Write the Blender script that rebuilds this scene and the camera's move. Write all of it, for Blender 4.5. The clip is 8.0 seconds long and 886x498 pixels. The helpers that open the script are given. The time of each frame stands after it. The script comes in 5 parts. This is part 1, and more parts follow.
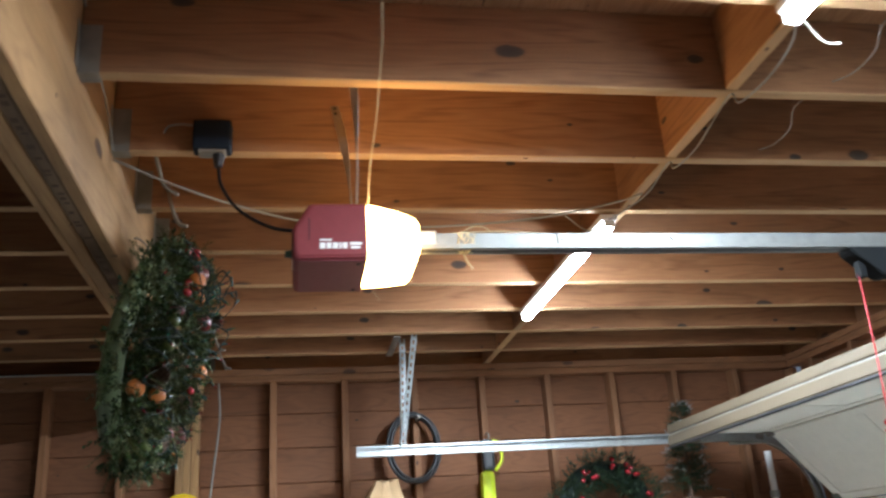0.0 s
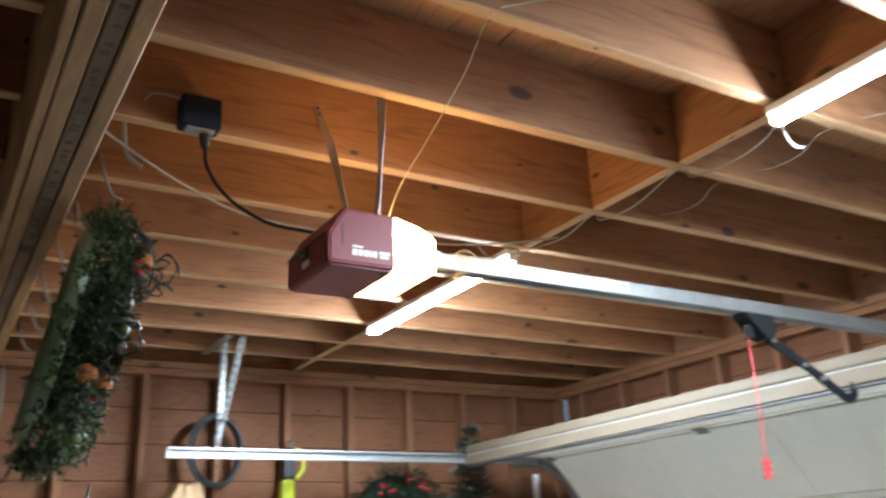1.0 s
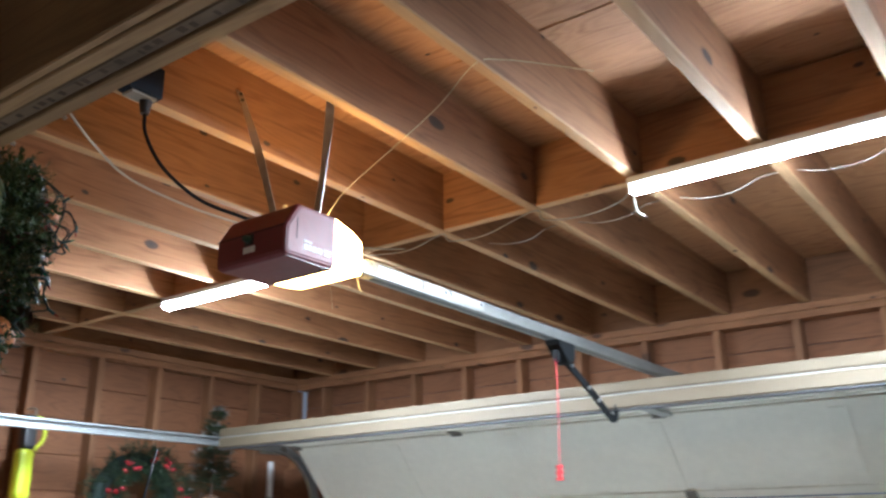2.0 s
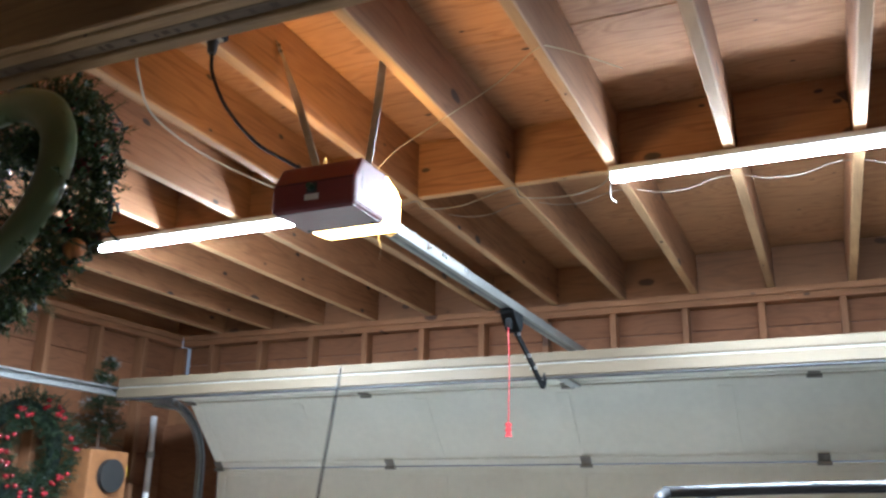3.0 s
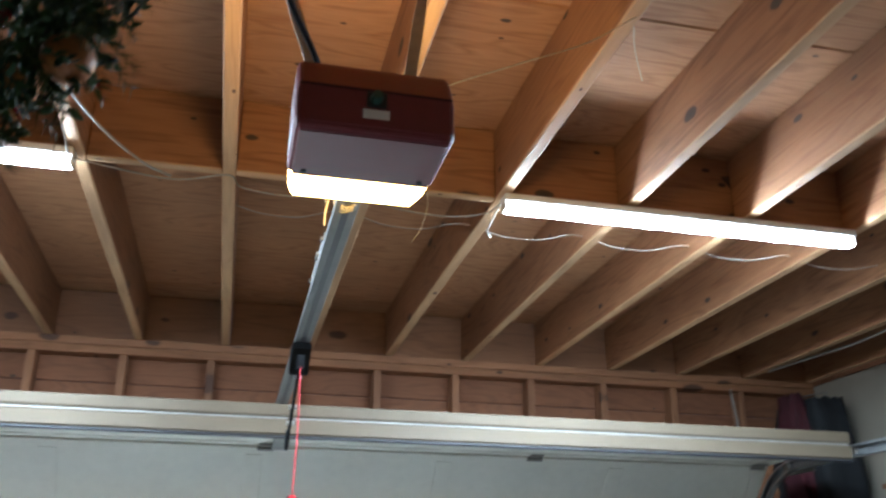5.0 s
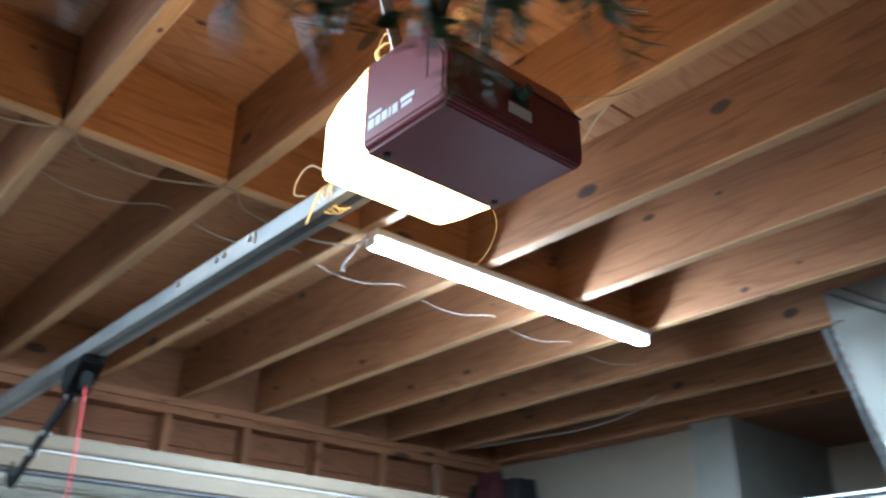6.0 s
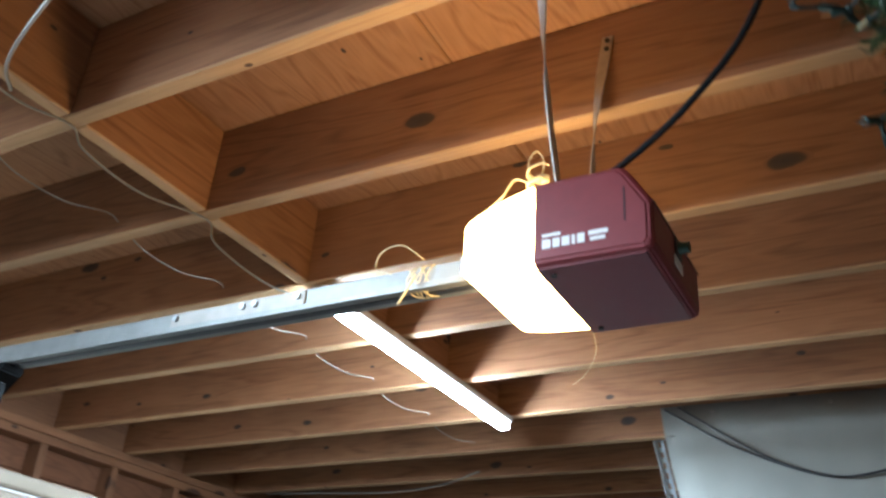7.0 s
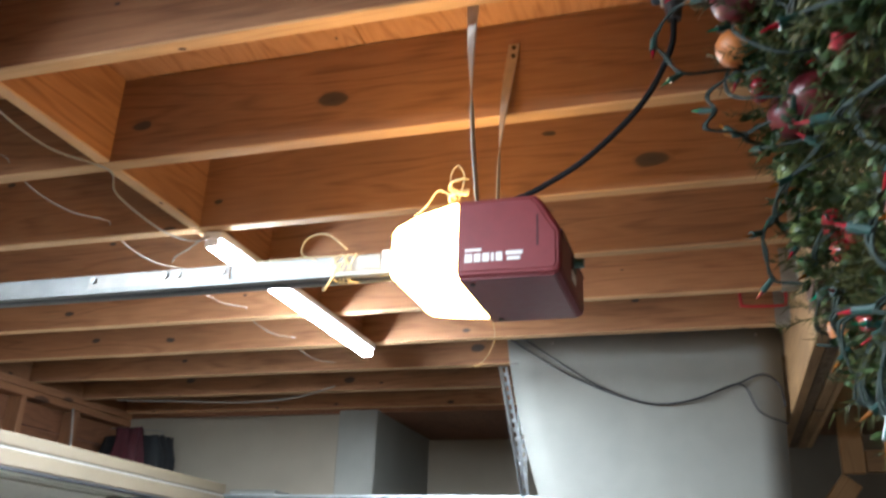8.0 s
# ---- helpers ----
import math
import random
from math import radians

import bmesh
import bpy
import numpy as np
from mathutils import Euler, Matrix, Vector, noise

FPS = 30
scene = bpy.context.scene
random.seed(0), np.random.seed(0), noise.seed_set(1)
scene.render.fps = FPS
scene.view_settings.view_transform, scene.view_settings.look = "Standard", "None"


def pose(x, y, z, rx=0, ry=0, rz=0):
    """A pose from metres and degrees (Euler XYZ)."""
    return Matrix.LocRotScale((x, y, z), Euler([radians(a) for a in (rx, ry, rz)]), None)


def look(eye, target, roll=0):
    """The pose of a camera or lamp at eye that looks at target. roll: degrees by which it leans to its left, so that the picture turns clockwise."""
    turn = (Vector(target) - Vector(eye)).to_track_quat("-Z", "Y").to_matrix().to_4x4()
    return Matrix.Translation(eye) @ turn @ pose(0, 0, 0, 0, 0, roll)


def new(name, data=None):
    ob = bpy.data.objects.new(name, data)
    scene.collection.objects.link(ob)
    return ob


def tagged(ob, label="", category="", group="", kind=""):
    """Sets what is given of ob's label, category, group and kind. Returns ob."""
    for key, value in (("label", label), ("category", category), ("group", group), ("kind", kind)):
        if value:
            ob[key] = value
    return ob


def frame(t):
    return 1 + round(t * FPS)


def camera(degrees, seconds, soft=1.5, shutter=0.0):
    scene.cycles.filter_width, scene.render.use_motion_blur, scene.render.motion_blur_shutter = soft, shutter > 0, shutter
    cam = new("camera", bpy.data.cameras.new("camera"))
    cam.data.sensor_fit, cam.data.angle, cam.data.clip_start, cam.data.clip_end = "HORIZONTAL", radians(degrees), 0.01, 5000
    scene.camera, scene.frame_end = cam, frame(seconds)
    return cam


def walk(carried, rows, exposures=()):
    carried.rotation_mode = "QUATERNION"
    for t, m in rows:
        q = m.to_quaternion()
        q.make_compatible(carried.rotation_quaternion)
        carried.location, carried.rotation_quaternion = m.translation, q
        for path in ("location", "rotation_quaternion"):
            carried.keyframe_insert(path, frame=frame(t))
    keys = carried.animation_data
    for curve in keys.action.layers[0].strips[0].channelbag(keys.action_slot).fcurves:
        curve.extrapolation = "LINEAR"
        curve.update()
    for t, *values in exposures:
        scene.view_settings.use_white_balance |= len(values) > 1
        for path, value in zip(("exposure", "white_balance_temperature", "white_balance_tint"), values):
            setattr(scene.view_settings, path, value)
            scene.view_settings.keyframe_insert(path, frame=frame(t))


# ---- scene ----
cam = camera(53.7, 8.0, soft=2.5, shutter=0.45)
PATH = [
    (0, (2.108, -0.202, 1.656), (0.259, 0.136, 2.341), -3.8),
    (0.5, (1.964, -0.571, 1.682), (0.168, -0.005, 2.356), -2.2),
    (1, (1.921, -0.955, 1.7), (0.311, 0.026, 2.367), -2.6),
    (1.5, (1.82, -1.264, 1.7), (0.435, 0.02, 2.357), -1.9),
    (2, (1.673, -1.585, 1.689), (0.546, -0.058, 2.319), -0.5),
    (2.2, (1.634, -1.712, 1.651), (0.609, -0.112, 2.276), -0.2),
    (3.3, (0.995, -2.061, 1.582), (0.385, -0.25, 2.172), 0.8),
    (3.5, (0.827, -2.019, 1.606), (0.378, -0.167, 2.211), 0.6),
    (4, (0.478, -1.812, 1.616), (0.396, 0.079, 2.263), -0.1),
    (4.5, (0.151, -1.672, 1.617), (0.251, 0.196, 2.325), 0.0),
    (4.7, (0.037, -1.569, 1.651), (0.275, 0.286, 2.361), -0.3),
    (5.8, (-0.536, -0.964, 1.713), (0.444, 0.56, 2.559), 2.0),
    (6, (-0.645, -0.868, 1.732), (0.531, 0.509, 2.581), 0.9),
    (6.5, (-0.853, -0.655, 1.75), (0.562, 0.468, 2.606), 0.6),
    (7, (-1.09, -0.475, 1.772), (0.428, 0.417, 2.721), 4.4),
    (7.5, (-1.28, -0.412, 1.83), (0.472, 0.245, 2.535), 2.4),
    (8, (-1.378, -0.421, 1.857), (0.392, 0.146, 2.596), 2.3),
]
walk(cam, [(t, look(eye, target, roll)) for t, eye, target, roll in PATH], exposures=[(0.0, 0.06, 5950, 7), (0.5, 0.10, 6000, 8), (1.0, 0.34, 5850, 7), (2.0, 0.32, 5700, 7), (3.5, 0.34, 5550, 6), (4.0, 0.32, 5500, 6), (4.5, 0.14, 5450, 5), (6.0, -0.12, 5200, 3), (6.5, -0.12, 5250, 5), (7.0, 0.0, 5350, 3), (7.5, 0.06, 5500, 7), (8.0, 0.28, 5900, 8)])

# ---- world: a dark evening outside, the garage is lit by its own lamps ----
world = bpy.data.worlds.new("evening")
scene.world = world
world.use_nodes = True
world.node_tree.nodes["Background"].inputs["Color"].default_value = (0.55, 0.62, 0.75, 1)
world.node_tree.nodes["Background"].inputs["Strength"].default_value = 0.25
TUBE_GLOW = 1150.0
TUBE_SIDE = 48.0
LENS_GLOW = 39.0


# ---- materials ----
def nodes_of(name):
    m = bpy.data.materials.new(name)
    m.use_nodes = True
    return m, m.node_tree.nodes, m.node_tree.links, m.node_tree.nodes["Principled BSDF"]


def ramp(n, stops):
    r = n.new("ShaderNodeValToRGB")
    while len(r.color_ramp.elements) < len(stops):
        r.color_ramp.elements.new(0.5)
    for e, (p, c) in zip(r.color_ramp.elements, stops):
        e.position, e.color = p, (*c, 1)
    return r


def wood(name, light, dark, knot=(0.06, 0.025, 0.012), rough=0.75, knots=0.13, rings=9.0, grey=0.25, flat="xz", stretch=(0.5, 5.0, 5.0), streak=0.42, figure=0.66, vary=0.18):
    """Sawn softwood; the grain runs along the local X axis."""
    m, n, l, p = nodes_of(name)
    tc, info = n.new("ShaderNodeTexCoord"), n.new("ShaderNodeObjectInfo")
    shift = n.new("ShaderNodeVectorMath"); shift.operation = "SCALE"
    shift.inputs[0].default_value = (31.0, 17.0, 23.0)
    l.new(info.outputs["Random"], shift.inputs["Scale"])
    add = n.new("ShaderNodeVectorMath")
    l.new(tc.outputs["Object"], add.inputs[0]); l.new(shift.outputs[0], add.inputs[1])
    # knots
    sep, com = n.new("ShaderNodeSeparateXYZ"), n.new("ShaderNodeCombineXYZ")
    l.new(add.outputs[0], sep.inputs[0])
    l.new(sep.outputs["X"], com.inputs["X"]); l.new(sep.outputs["Z" if flat == "xz" else "Y"], com.inputs["Y"])
    wob = n.new("ShaderNodeTexNoise"); wob.inputs["Scale"].default_value = 14
    l.new(add.outputs[0], wob.inputs["Vector"])
    kmap = n.new("ShaderNodeMapping"); kmap.inputs["Scale"].default_value = (2.3, 4.6, 1)
    l.new(com.outputs[0], kmap.inputs["Vector"])
    vor = n.new("ShaderNodeTexVoronoi"); vor.voronoi_dimensions = "2D"; vor.inputs["Scale"].default_value = 1.0
    l.new(kmap.outputs[0], vor.inputs["Vector"])
    size = n.new("ShaderNodeSeparateColor"); l.new(vor.outputs["Color"], size.inputs[0])
    grow = n.new("ShaderNodeMapRange"); grow.inputs["To Min"].default_value = 0.62; grow.inputs["To Max"].default_value = 3.6
    l.new(size.outputs[0], grow.inputs["Value"])
    dist = n.new("ShaderNodeMath"); dist.operation = "MULTIPLY_ADD"; dist.inputs[1].default_value = 0.10
    l.new(wob.outputs["Fac"], dist.inputs[0]); l.new(vor.outputs["Distance"], dist.inputs[2])
    dist2 = n.new("ShaderNodeMath"); dist2.operation = "SUBTRACT"; dist2.inputs[1].default_value = 0.05
    l.new(dist.outputs[0], dist2.inputs[0])
    dist3 = n.new("ShaderNodeMath"); dist3.operation = "MULTIPLY"
    l.new(dist2.outputs[0], dist3.inputs[0]); l.new(grow.outputs[0], dist3.inputs[1])
    kr = ramp(n, [(0.0, (1, 1, 1)), (knots * 0.58, (0.9, 0.9, 0.9)), (knots * 0.68, (0.25, 0.25, 0.25)), (knots * 0.84, (0, 0, 0))])
    l.new(dist3.outputs[0], kr.inputs["Fac"])
    # growth rings bent round the knots
    gmap = n.new("ShaderNodeMapping"); gmap.inputs["Scale"].default_value = stretch
    l.new(add.outputs[0], gmap.inputs["Vector"])
    bend = n.new("ShaderNodeTexNoise"); bend.inputs["Scale"].default_value = 1.3; bend.inputs["Detail"].default_value = 3
    l.new(gmap.outputs[0], bend.inputs["Vector"])
    mul = n.new("ShaderNodeMath"); mul.operation = "MULTIPLY"; mul.inputs[1].default_value = rings
    mix0 = n.new("ShaderNodeMath"); mix0.operation = "ADD"
    l.new(bend.outputs["Fac"], mix0.inputs[0]); l.new(kr.outputs["Color"], mix0.inputs[1])
    l.new(mix0.outputs[0], mul.inputs[0])
    sin = n.new("ShaderNodeMath"); sin.operation = "PINGPONG"; sin.inputs[1].default_value = 0.5
    l.new(mul.outputs[0], sin.inputs[0])
    fine = n.new("ShaderNodeTexNoise"); fine.inputs["Scale"].default_value = 9; fine.inputs["Detail"].default_value = 6
    fmap = n.new("ShaderNodeMapping"); fmap.inputs["Scale"].default_value = (0.7, 14.0, 14.0)
    l.new(add.outputs[0], fmap.inputs["Vector"]); l.new(fmap.outputs[0], fine.inputs["Vector"])
    blend = n.new("ShaderNodeMath"); blend.operation = "MULTIPLY_ADD"; blend.inputs[1].default_value = figure
    thin = n.new("ShaderNodeMath"); thin.operation = "MULTIPLY_ADD"
    thin.inputs[1].default_value = streak; thin.inputs[2].default_value = 0.5 * (1 - streak) + 0.25 * (0.55 - figure)
    l.new(fine.outputs["Fac"], thin.inputs[0])
    l.new(sin.outputs[0], blend.inputs[0]); l.new(thin.outputs[0], blend.inputs[2])
    cr = ramp(n, [(0.32, dark), (0.64, light), (0.95, tuple(0.5 * a + 0.5 * b for a, b in zip(light, dark)))])
    l.new(blend.outputs[0], cr.inputs["Fac"])
    # old stains, larger than the grain
    st = n.new("ShaderNodeTexNoise"); st.inputs["Scale"].default_value = 2.2; st.inputs["Detail"].default_value = 4
    l.new(add.outputs[0], st.inputs["Vector"])
    sr = ramp(n, [(0.35, (0.62, 0.60, 0.60)), (0.6, (1, 1, 1))])
    l.new(st.outputs["Fac"], sr.inputs["Fac"])
    mx = n.new("ShaderNodeMixRGB"); mx.blend_type = "MULTIPLY"; mx.inputs["Fac"].default_value = grey * 2
    l.new(cr.outputs["Color"], mx.inputs["Color1"]); l.new(sr.outputs["Color"], mx.inputs["Color2"])
    # each board a little lighter or darker
    hs = n.new("ShaderNodeHueSaturation")
    vr = n.new("ShaderNodeMapRange"); vr.inputs["To Min"].default_value = 1 - vary; vr.inputs["To Max"].default_value = 1 + vary
    l.new(info.outputs["Random"], vr.inputs["Value"]); l.new(vr.outputs[0], hs.inputs["Value"])
    l.new(mx.outputs["Color"], hs.inputs["Color"])
    km = n.new("ShaderNodeMixRGB"); km.inputs["Color2"].default_value = (*knot, 1)
    l.new(kr.outputs["Color"], km.inputs["Fac"]); l.new(hs.outputs["Color"], km.inputs["Color1"])
    l.new(km.outputs["Color"], p.inputs["Base Color"])
    p.inputs["Roughness"].default_value = rough
    bump = n.new("ShaderNodeBump"); bump.inputs["Strength"].default_value = 0.25; bump.inputs["Distance"].default_value = 0.004
    l.new(fine.outputs["Fac"], bump.inputs["Height"]); l.new(bump.outputs[0], p.inputs["Normal"])
    return m


def plain(name, colour, rough=0.6, metal=0.0, spot=0.12, scale=14.0, bump=0.1, gloss=None):
    """A painted, moulded or metal surface with faint blotches and fine relief."""
    m, n, l, p = nodes_of(name)
    tc = n.new("ShaderNodeTexCoord")
    a = n.new("ShaderNodeTexNoise"); a.inputs["Scale"].default_value = scale; a.inputs["Detail"].default_value = 6
    b = n.new("ShaderNodeTexNoise"); b.inputs["Scale"].default_value = scale * 0.13; b.inputs["Detail"].default_value = 3
    l.new(tc.outputs["Object"], a.inputs["Vector"]); l.new(tc.outputs["Object"], b.inputs["Vector"])
    s = n.new("ShaderNodeMath"); s.operation = "ADD"
    l.new(a.outputs["Fac"], s.inputs[0]); l.new(b.outputs["Fac"], s.inputs[1])
    r = ramp(n, [(0.35, tuple(c * (1 - spot) for c in colour)), (0.65, tuple(min(1, c * (1 + spot)) for c in colour))])
    h = n.new("ShaderNodeMath"); h.operation = "MULTIPLY"; h.inputs[1].default_value = 0.5
    l.new(s.outputs[0], h.inputs[0]); l.new(h.outputs[0], r.inputs["Fac"])
    l.new(r.outputs["Color"], p.inputs["Base Color"])
    rr = n.new("ShaderNodeMapRange"); rr.inputs["To Min"].default_value = rough * 0.8; rr.inputs["To Max"].default_value = min(1, rough * 1.2)
    l.new(a.outputs["Fac"], rr.inputs["Value"]); l.new(rr.outputs[0], p.inputs["Roughness"])
    p.inputs["Metallic"].default_value = metal
    if bump:
        bn = n.new("ShaderNodeBump"); bn.inputs["Strength"].default_value = bump; bn.inputs["Distance"].default_value = 0.003
        l.new(a.outputs["Fac"], bn.inputs["Height"]); l.new(bn.outputs[0], p.inputs["Normal"])
    return m


def glowing(name, colour, strength):
    m, n, l, p = nodes_of(name)
    p.inputs["Base Color"].default_value = (0.8, 0.8, 0.8, 1)
    p.inputs["Emission Color"].default_value = (*colour, 1)
    p.inputs["Emission Strength"].default_value = strength
    return m


def plywood(name, light, dark, flat="xy"):
    m = wood(name, light, dark, knot=(0.045, 0.028, 0.02), knots=0.028, rings=13.0, rough=0.8, grey=0.2, flat=flat, stretch=(0.7, 3.4, 3.4), streak=0.45, figure=0.8, vary=0.04)
    return m


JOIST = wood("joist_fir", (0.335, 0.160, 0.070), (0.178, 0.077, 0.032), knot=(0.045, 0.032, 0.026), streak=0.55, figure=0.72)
JOIST_EDGE = wood("joist_edge_pale", (0.48, 0.295, 0.14), (0.34, 0.195, 0.09), knots=0.06, flat="xy")
STUD = wood("stud_fir", (0.25, 0.115, 0.050), (0.155, 0.066, 0.027))
BEAM = wood("beam_fir", (0.41, 0.238, 0.100), (0.25, 0.133, 0.053), rough=0.7, knots=0.10, grey=0.42)
STAMPED = wood("stained_ply", (0.20, 0.125, 0.065), (0.10, 0.06, 0.03), grey=0.45)
STAMP_INK = plain("faded_stamp_ink", (0.075, 0.042, 0.022), rough=0.85, spot=0.3, scale=60)
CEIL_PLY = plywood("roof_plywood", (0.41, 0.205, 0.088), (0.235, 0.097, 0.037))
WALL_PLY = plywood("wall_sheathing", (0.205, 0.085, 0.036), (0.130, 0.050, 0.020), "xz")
GALV = plain("galvanised_steel", (0.36, 0.38, 0.38), rough=0.45, metal=0.8, spot=0.16, scale=40, bump=0.05)
RAIL = plain("drive_rail_steel", (0.185, 0.188, 0.178), rough=0.55, metal=0.6, spot=0.2, scale=30, bump=0.05)
GALV_DULL = plain("dull_zinc", (0.24, 0.225, 0.20), rough=0.6, metal=0.55, spot=0.2, scale=30)
STRAP = plain("strap_steel", (0.42, 0.40, 0.36), rough=0.45, metal=0.75, spot=0.15, scale=50)
DOOR_WHITE = plain("door_paint", (0.87, 0.86, 0.77), rough=0.55, spot=0.04, scale=25, bump=0.06)
STRUT = plain("door_strut_steel", (0.115, 0.088, 0.055), rough=0.6, metal=0.3, spot=0.10, scale=18, bump=0.05)
MAROON = plain("maroon_plastic", (0.17, 0.022, 0.026), rough=0.5, spot=0.10, scale=60, bump=0.15)
SEAM = plain("seam_shadow_plastic", (0.05, 0.010, 0.012), rough=0.7, spot=0.1)
LOGO = plain("white_print", (0.75, 0.73, 0.70), rough=0.6, spot=0.05)
DARK = plain("black_plastic", (0.018, 0.019, 0.022), rough=0.45, spot=0.2)
BLUEBOX = plain("dark_blue_box", (0.010, 0.015, 0.024), rough=0.7, spot=0.2)
GREEN_KNOB = plain("dark_green_knob", (0.02, 0.07, 0.05), rough=0.4, spot=0.15)
MATTE = plain("matt_black_steel", (0.009, 0.010, 0.011), rough=0.85, spot=0.2)
BLUEBOX.node_tree.nodes["Principled BSDF"].inputs["Specular IOR Level"].default_value = 0.15
MATTE.node_tree.nodes["Principled BSDF"].inputs["Specular IOR Level"].default_value = 0.12
RED = plain("red_plastic", (0.45, 0.018, 0.025), rough=0.5, spot=0.08)
WHITE_CORD = plain("white_cable", (0.24, 0.22, 0.185), rough=0.5, spot=0.08)
TWINE = plain("yellow_twine", (0.50, 0.43, 0.26), rough=0.85, spot=0.2, scale=120)
TUBE = glowing("tube_light", (0.87, 0.94, 1.0), TUBE_GLOW)
TUBE_EDGE = glowing("tube_light_edge", (0.90, 0.95, 1.0), TUBE_SIDE)
LENS = glowing("lamp_lens", (1.0, 0.57, 0.18), LENS_GLOW)
WHITE_CASE = plain("lamp_housing", (0.75, 0.75, 0.74), rough=0.4, spot=0.04)
DRYWALL = plain("tan_drywall", (0.27, 0.235, 0.18), rough=0.9, spot=0.08, scale=6)
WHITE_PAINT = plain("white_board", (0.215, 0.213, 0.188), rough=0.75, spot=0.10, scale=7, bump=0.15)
CONCRETE = plain("garage_concrete", (0.32, 0.31, 0.295), rough=0.7, spot=0.2, scale=8)
TYRE = plain("black_rubber", (0.02, 0.02, 0.02), rough=0.8, spot=0.2)
CARD = plain("cardboard", (0.45, 0.30, 0.16), rough=0.9, spot=0.12)
YELLOW = plain("yellow_plastic", (0.75, 0.52, 0.02), rough=0.4, spot=0.08)
LIME = plain("lime_plastic", (0.55, 0.65, 0.02), rough=0.45, spot=0.08)
CLOTH_BLACK = plain("black_cloth", (0.007, 0.008, 0.009), rough=0.95, spot=0.25, scale=30)
CLOTH_RED = plain("dark_red_cloth", (0.045, 0.004, 0.008), rough=0.95, spot=0.25, scale=30)


# ---- mesh helpers ----
def box_bm(bm, x0, x1, y0, y1, z0, z1, bevel=0.0, m=None):
    r = bmesh.ops.create_cube(bm, size=1.0)
    vs = r["verts"]
    for v in vs:
        v.co = Vector((x0 if v.co.x < 0 else x1, y0 if v.co.y < 0 else y1, z0 if v.co.z < 0 else z1))
    if m is not None:
        bmesh.ops.transform(bm, matrix=m, verts=vs)
    if bevel:
        es = {e for v in vs for e in v.link_edges}
        bmesh.ops.bevel(bm, geom=list(es), offset=bevel, segments=2 if bevel > 0.006 else 1, affect="EDGES", profile=0.6)
    return bm


def cyl_bm(bm, p, q, r0, r1=None, seg=14):
    p, q = Vector(p), Vector(q)
    d = q - p
    m = Matrix.Translation((p + q) / 2) @ d.to_track_quat("Z", "Y").to_matrix().to_4x4()
    bmesh.ops.create_cone(bm, cap_ends=True, segments=seg, radius1=r0, radius2=r0 if r1 is None else r1, depth=d.length, matrix=m)
    return bm


def smooth_line(pts, steps=8):
    pts = [Vector(p) for p in pts]
    ext = [2 * pts[0] - pts[1], *pts, 2 * pts[-1] - pts[-2]]
    out = []
    for i in range(1, len(ext) - 2):
        a, b, c, d = ext[i - 1:i + 3]
        for k in range(steps):
            t = k / steps
            out.append(0.5 * ((2 * b) + (c - a) * t + (2 * a - 5 * b + 4 * c - d) * t * t + (3 * b - a - 3 * c + d) * t ** 3))
    out.append(pts[-1])
    return out


def pipe_bm(bm, pts, r, seg=7, steps=8):
    """A round cord through the points, swept with a steady frame."""
    line = smooth_line(pts, steps) if steps else [Vector(p) for p in pts]
    side, rings = Vector((0.31, 0.23, 0.92)), []
    for i, c in enumerate(line):
        d = (line[min(i + 1, len(line) - 1)] - line[max(i - 1, 0)]).normalized()
        u = (side - d * side.dot(d)).normalized()
        w = d.cross(u)
        side = u
        rings.append([bm.verts.new(c + (u * math.cos(a) + w * math.sin(a)) * r) for a in (2 * math.pi * k / seg for k in range(seg))])
    for a, b in zip(rings, rings[1:]):
        for k in range(seg):
            f = bm.faces.new((a[k], a[(k + 1) % seg], b[(k + 1) % seg], b[k]))
            f.smooth = True
    bm.faces.new(rings[0][::-1]), bm.faces.new(rings[-1])
    return bm


def mesh_of(name, bm, material, smooth=False):
    me = bpy.data.meshes.new(name)
    bmesh.ops.recalc_face_normals(bm, faces=bm.faces[:])
    if smooth:
        for f in bm.faces:
            f.smooth = True
    bm.to_mesh(me)
    bm.free()
    me.materials.append(material)
    return me


def part(name, bm, material, parent=None, label="", smooth=False):
    ob = new(name, mesh_of(name, bm, material, smooth))
    ob.parent = parent
    return tagged(ob, label) if label else ob


def thing(name, label, category, group="", kind="", at=(0, 0, 0)):
    ob = new(name)
    ob.location = at
    return tagged(ob, label, category, group, kind)


BOARDS = {}


def board(name, a, b, wide, high, material, parent=None, up=(0, 0, 1)):
    """A sawn board from a to b, high along up, with eased edges and the grain along its length. Alike boards share a mesh."""
    a, b = Vector(a), Vector(b)
    length = round((b - a).length, 4)
    key = (length, round(wide, 4), round(high, 4), material.name)
    if key not in BOARDS:
        bm = box_bm(bmesh.new(), -length / 2, length / 2, -wide / 2, wide / 2, -high / 2, high / 2, min(0.0035, wide * 0.2))
        me = BOARDS[key] = mesh_of(name, bm, material)
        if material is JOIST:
            # the narrow edges get a paler, yellower wood colour than the sides
            me.materials.append(JOIST_EDGE)
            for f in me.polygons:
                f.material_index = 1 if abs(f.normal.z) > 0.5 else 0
    x = (b - a).normalized()
    y = Vector(up).cross(x).normalized()
    z = x.cross(y)
    ob = new(name, BOARDS[key])
    ob.matrix_basis = Matrix.Translation((a + b) / 2) @ Matrix((x, y, z)).transposed().to_4x4()
    ob.parent = parent
    return ob


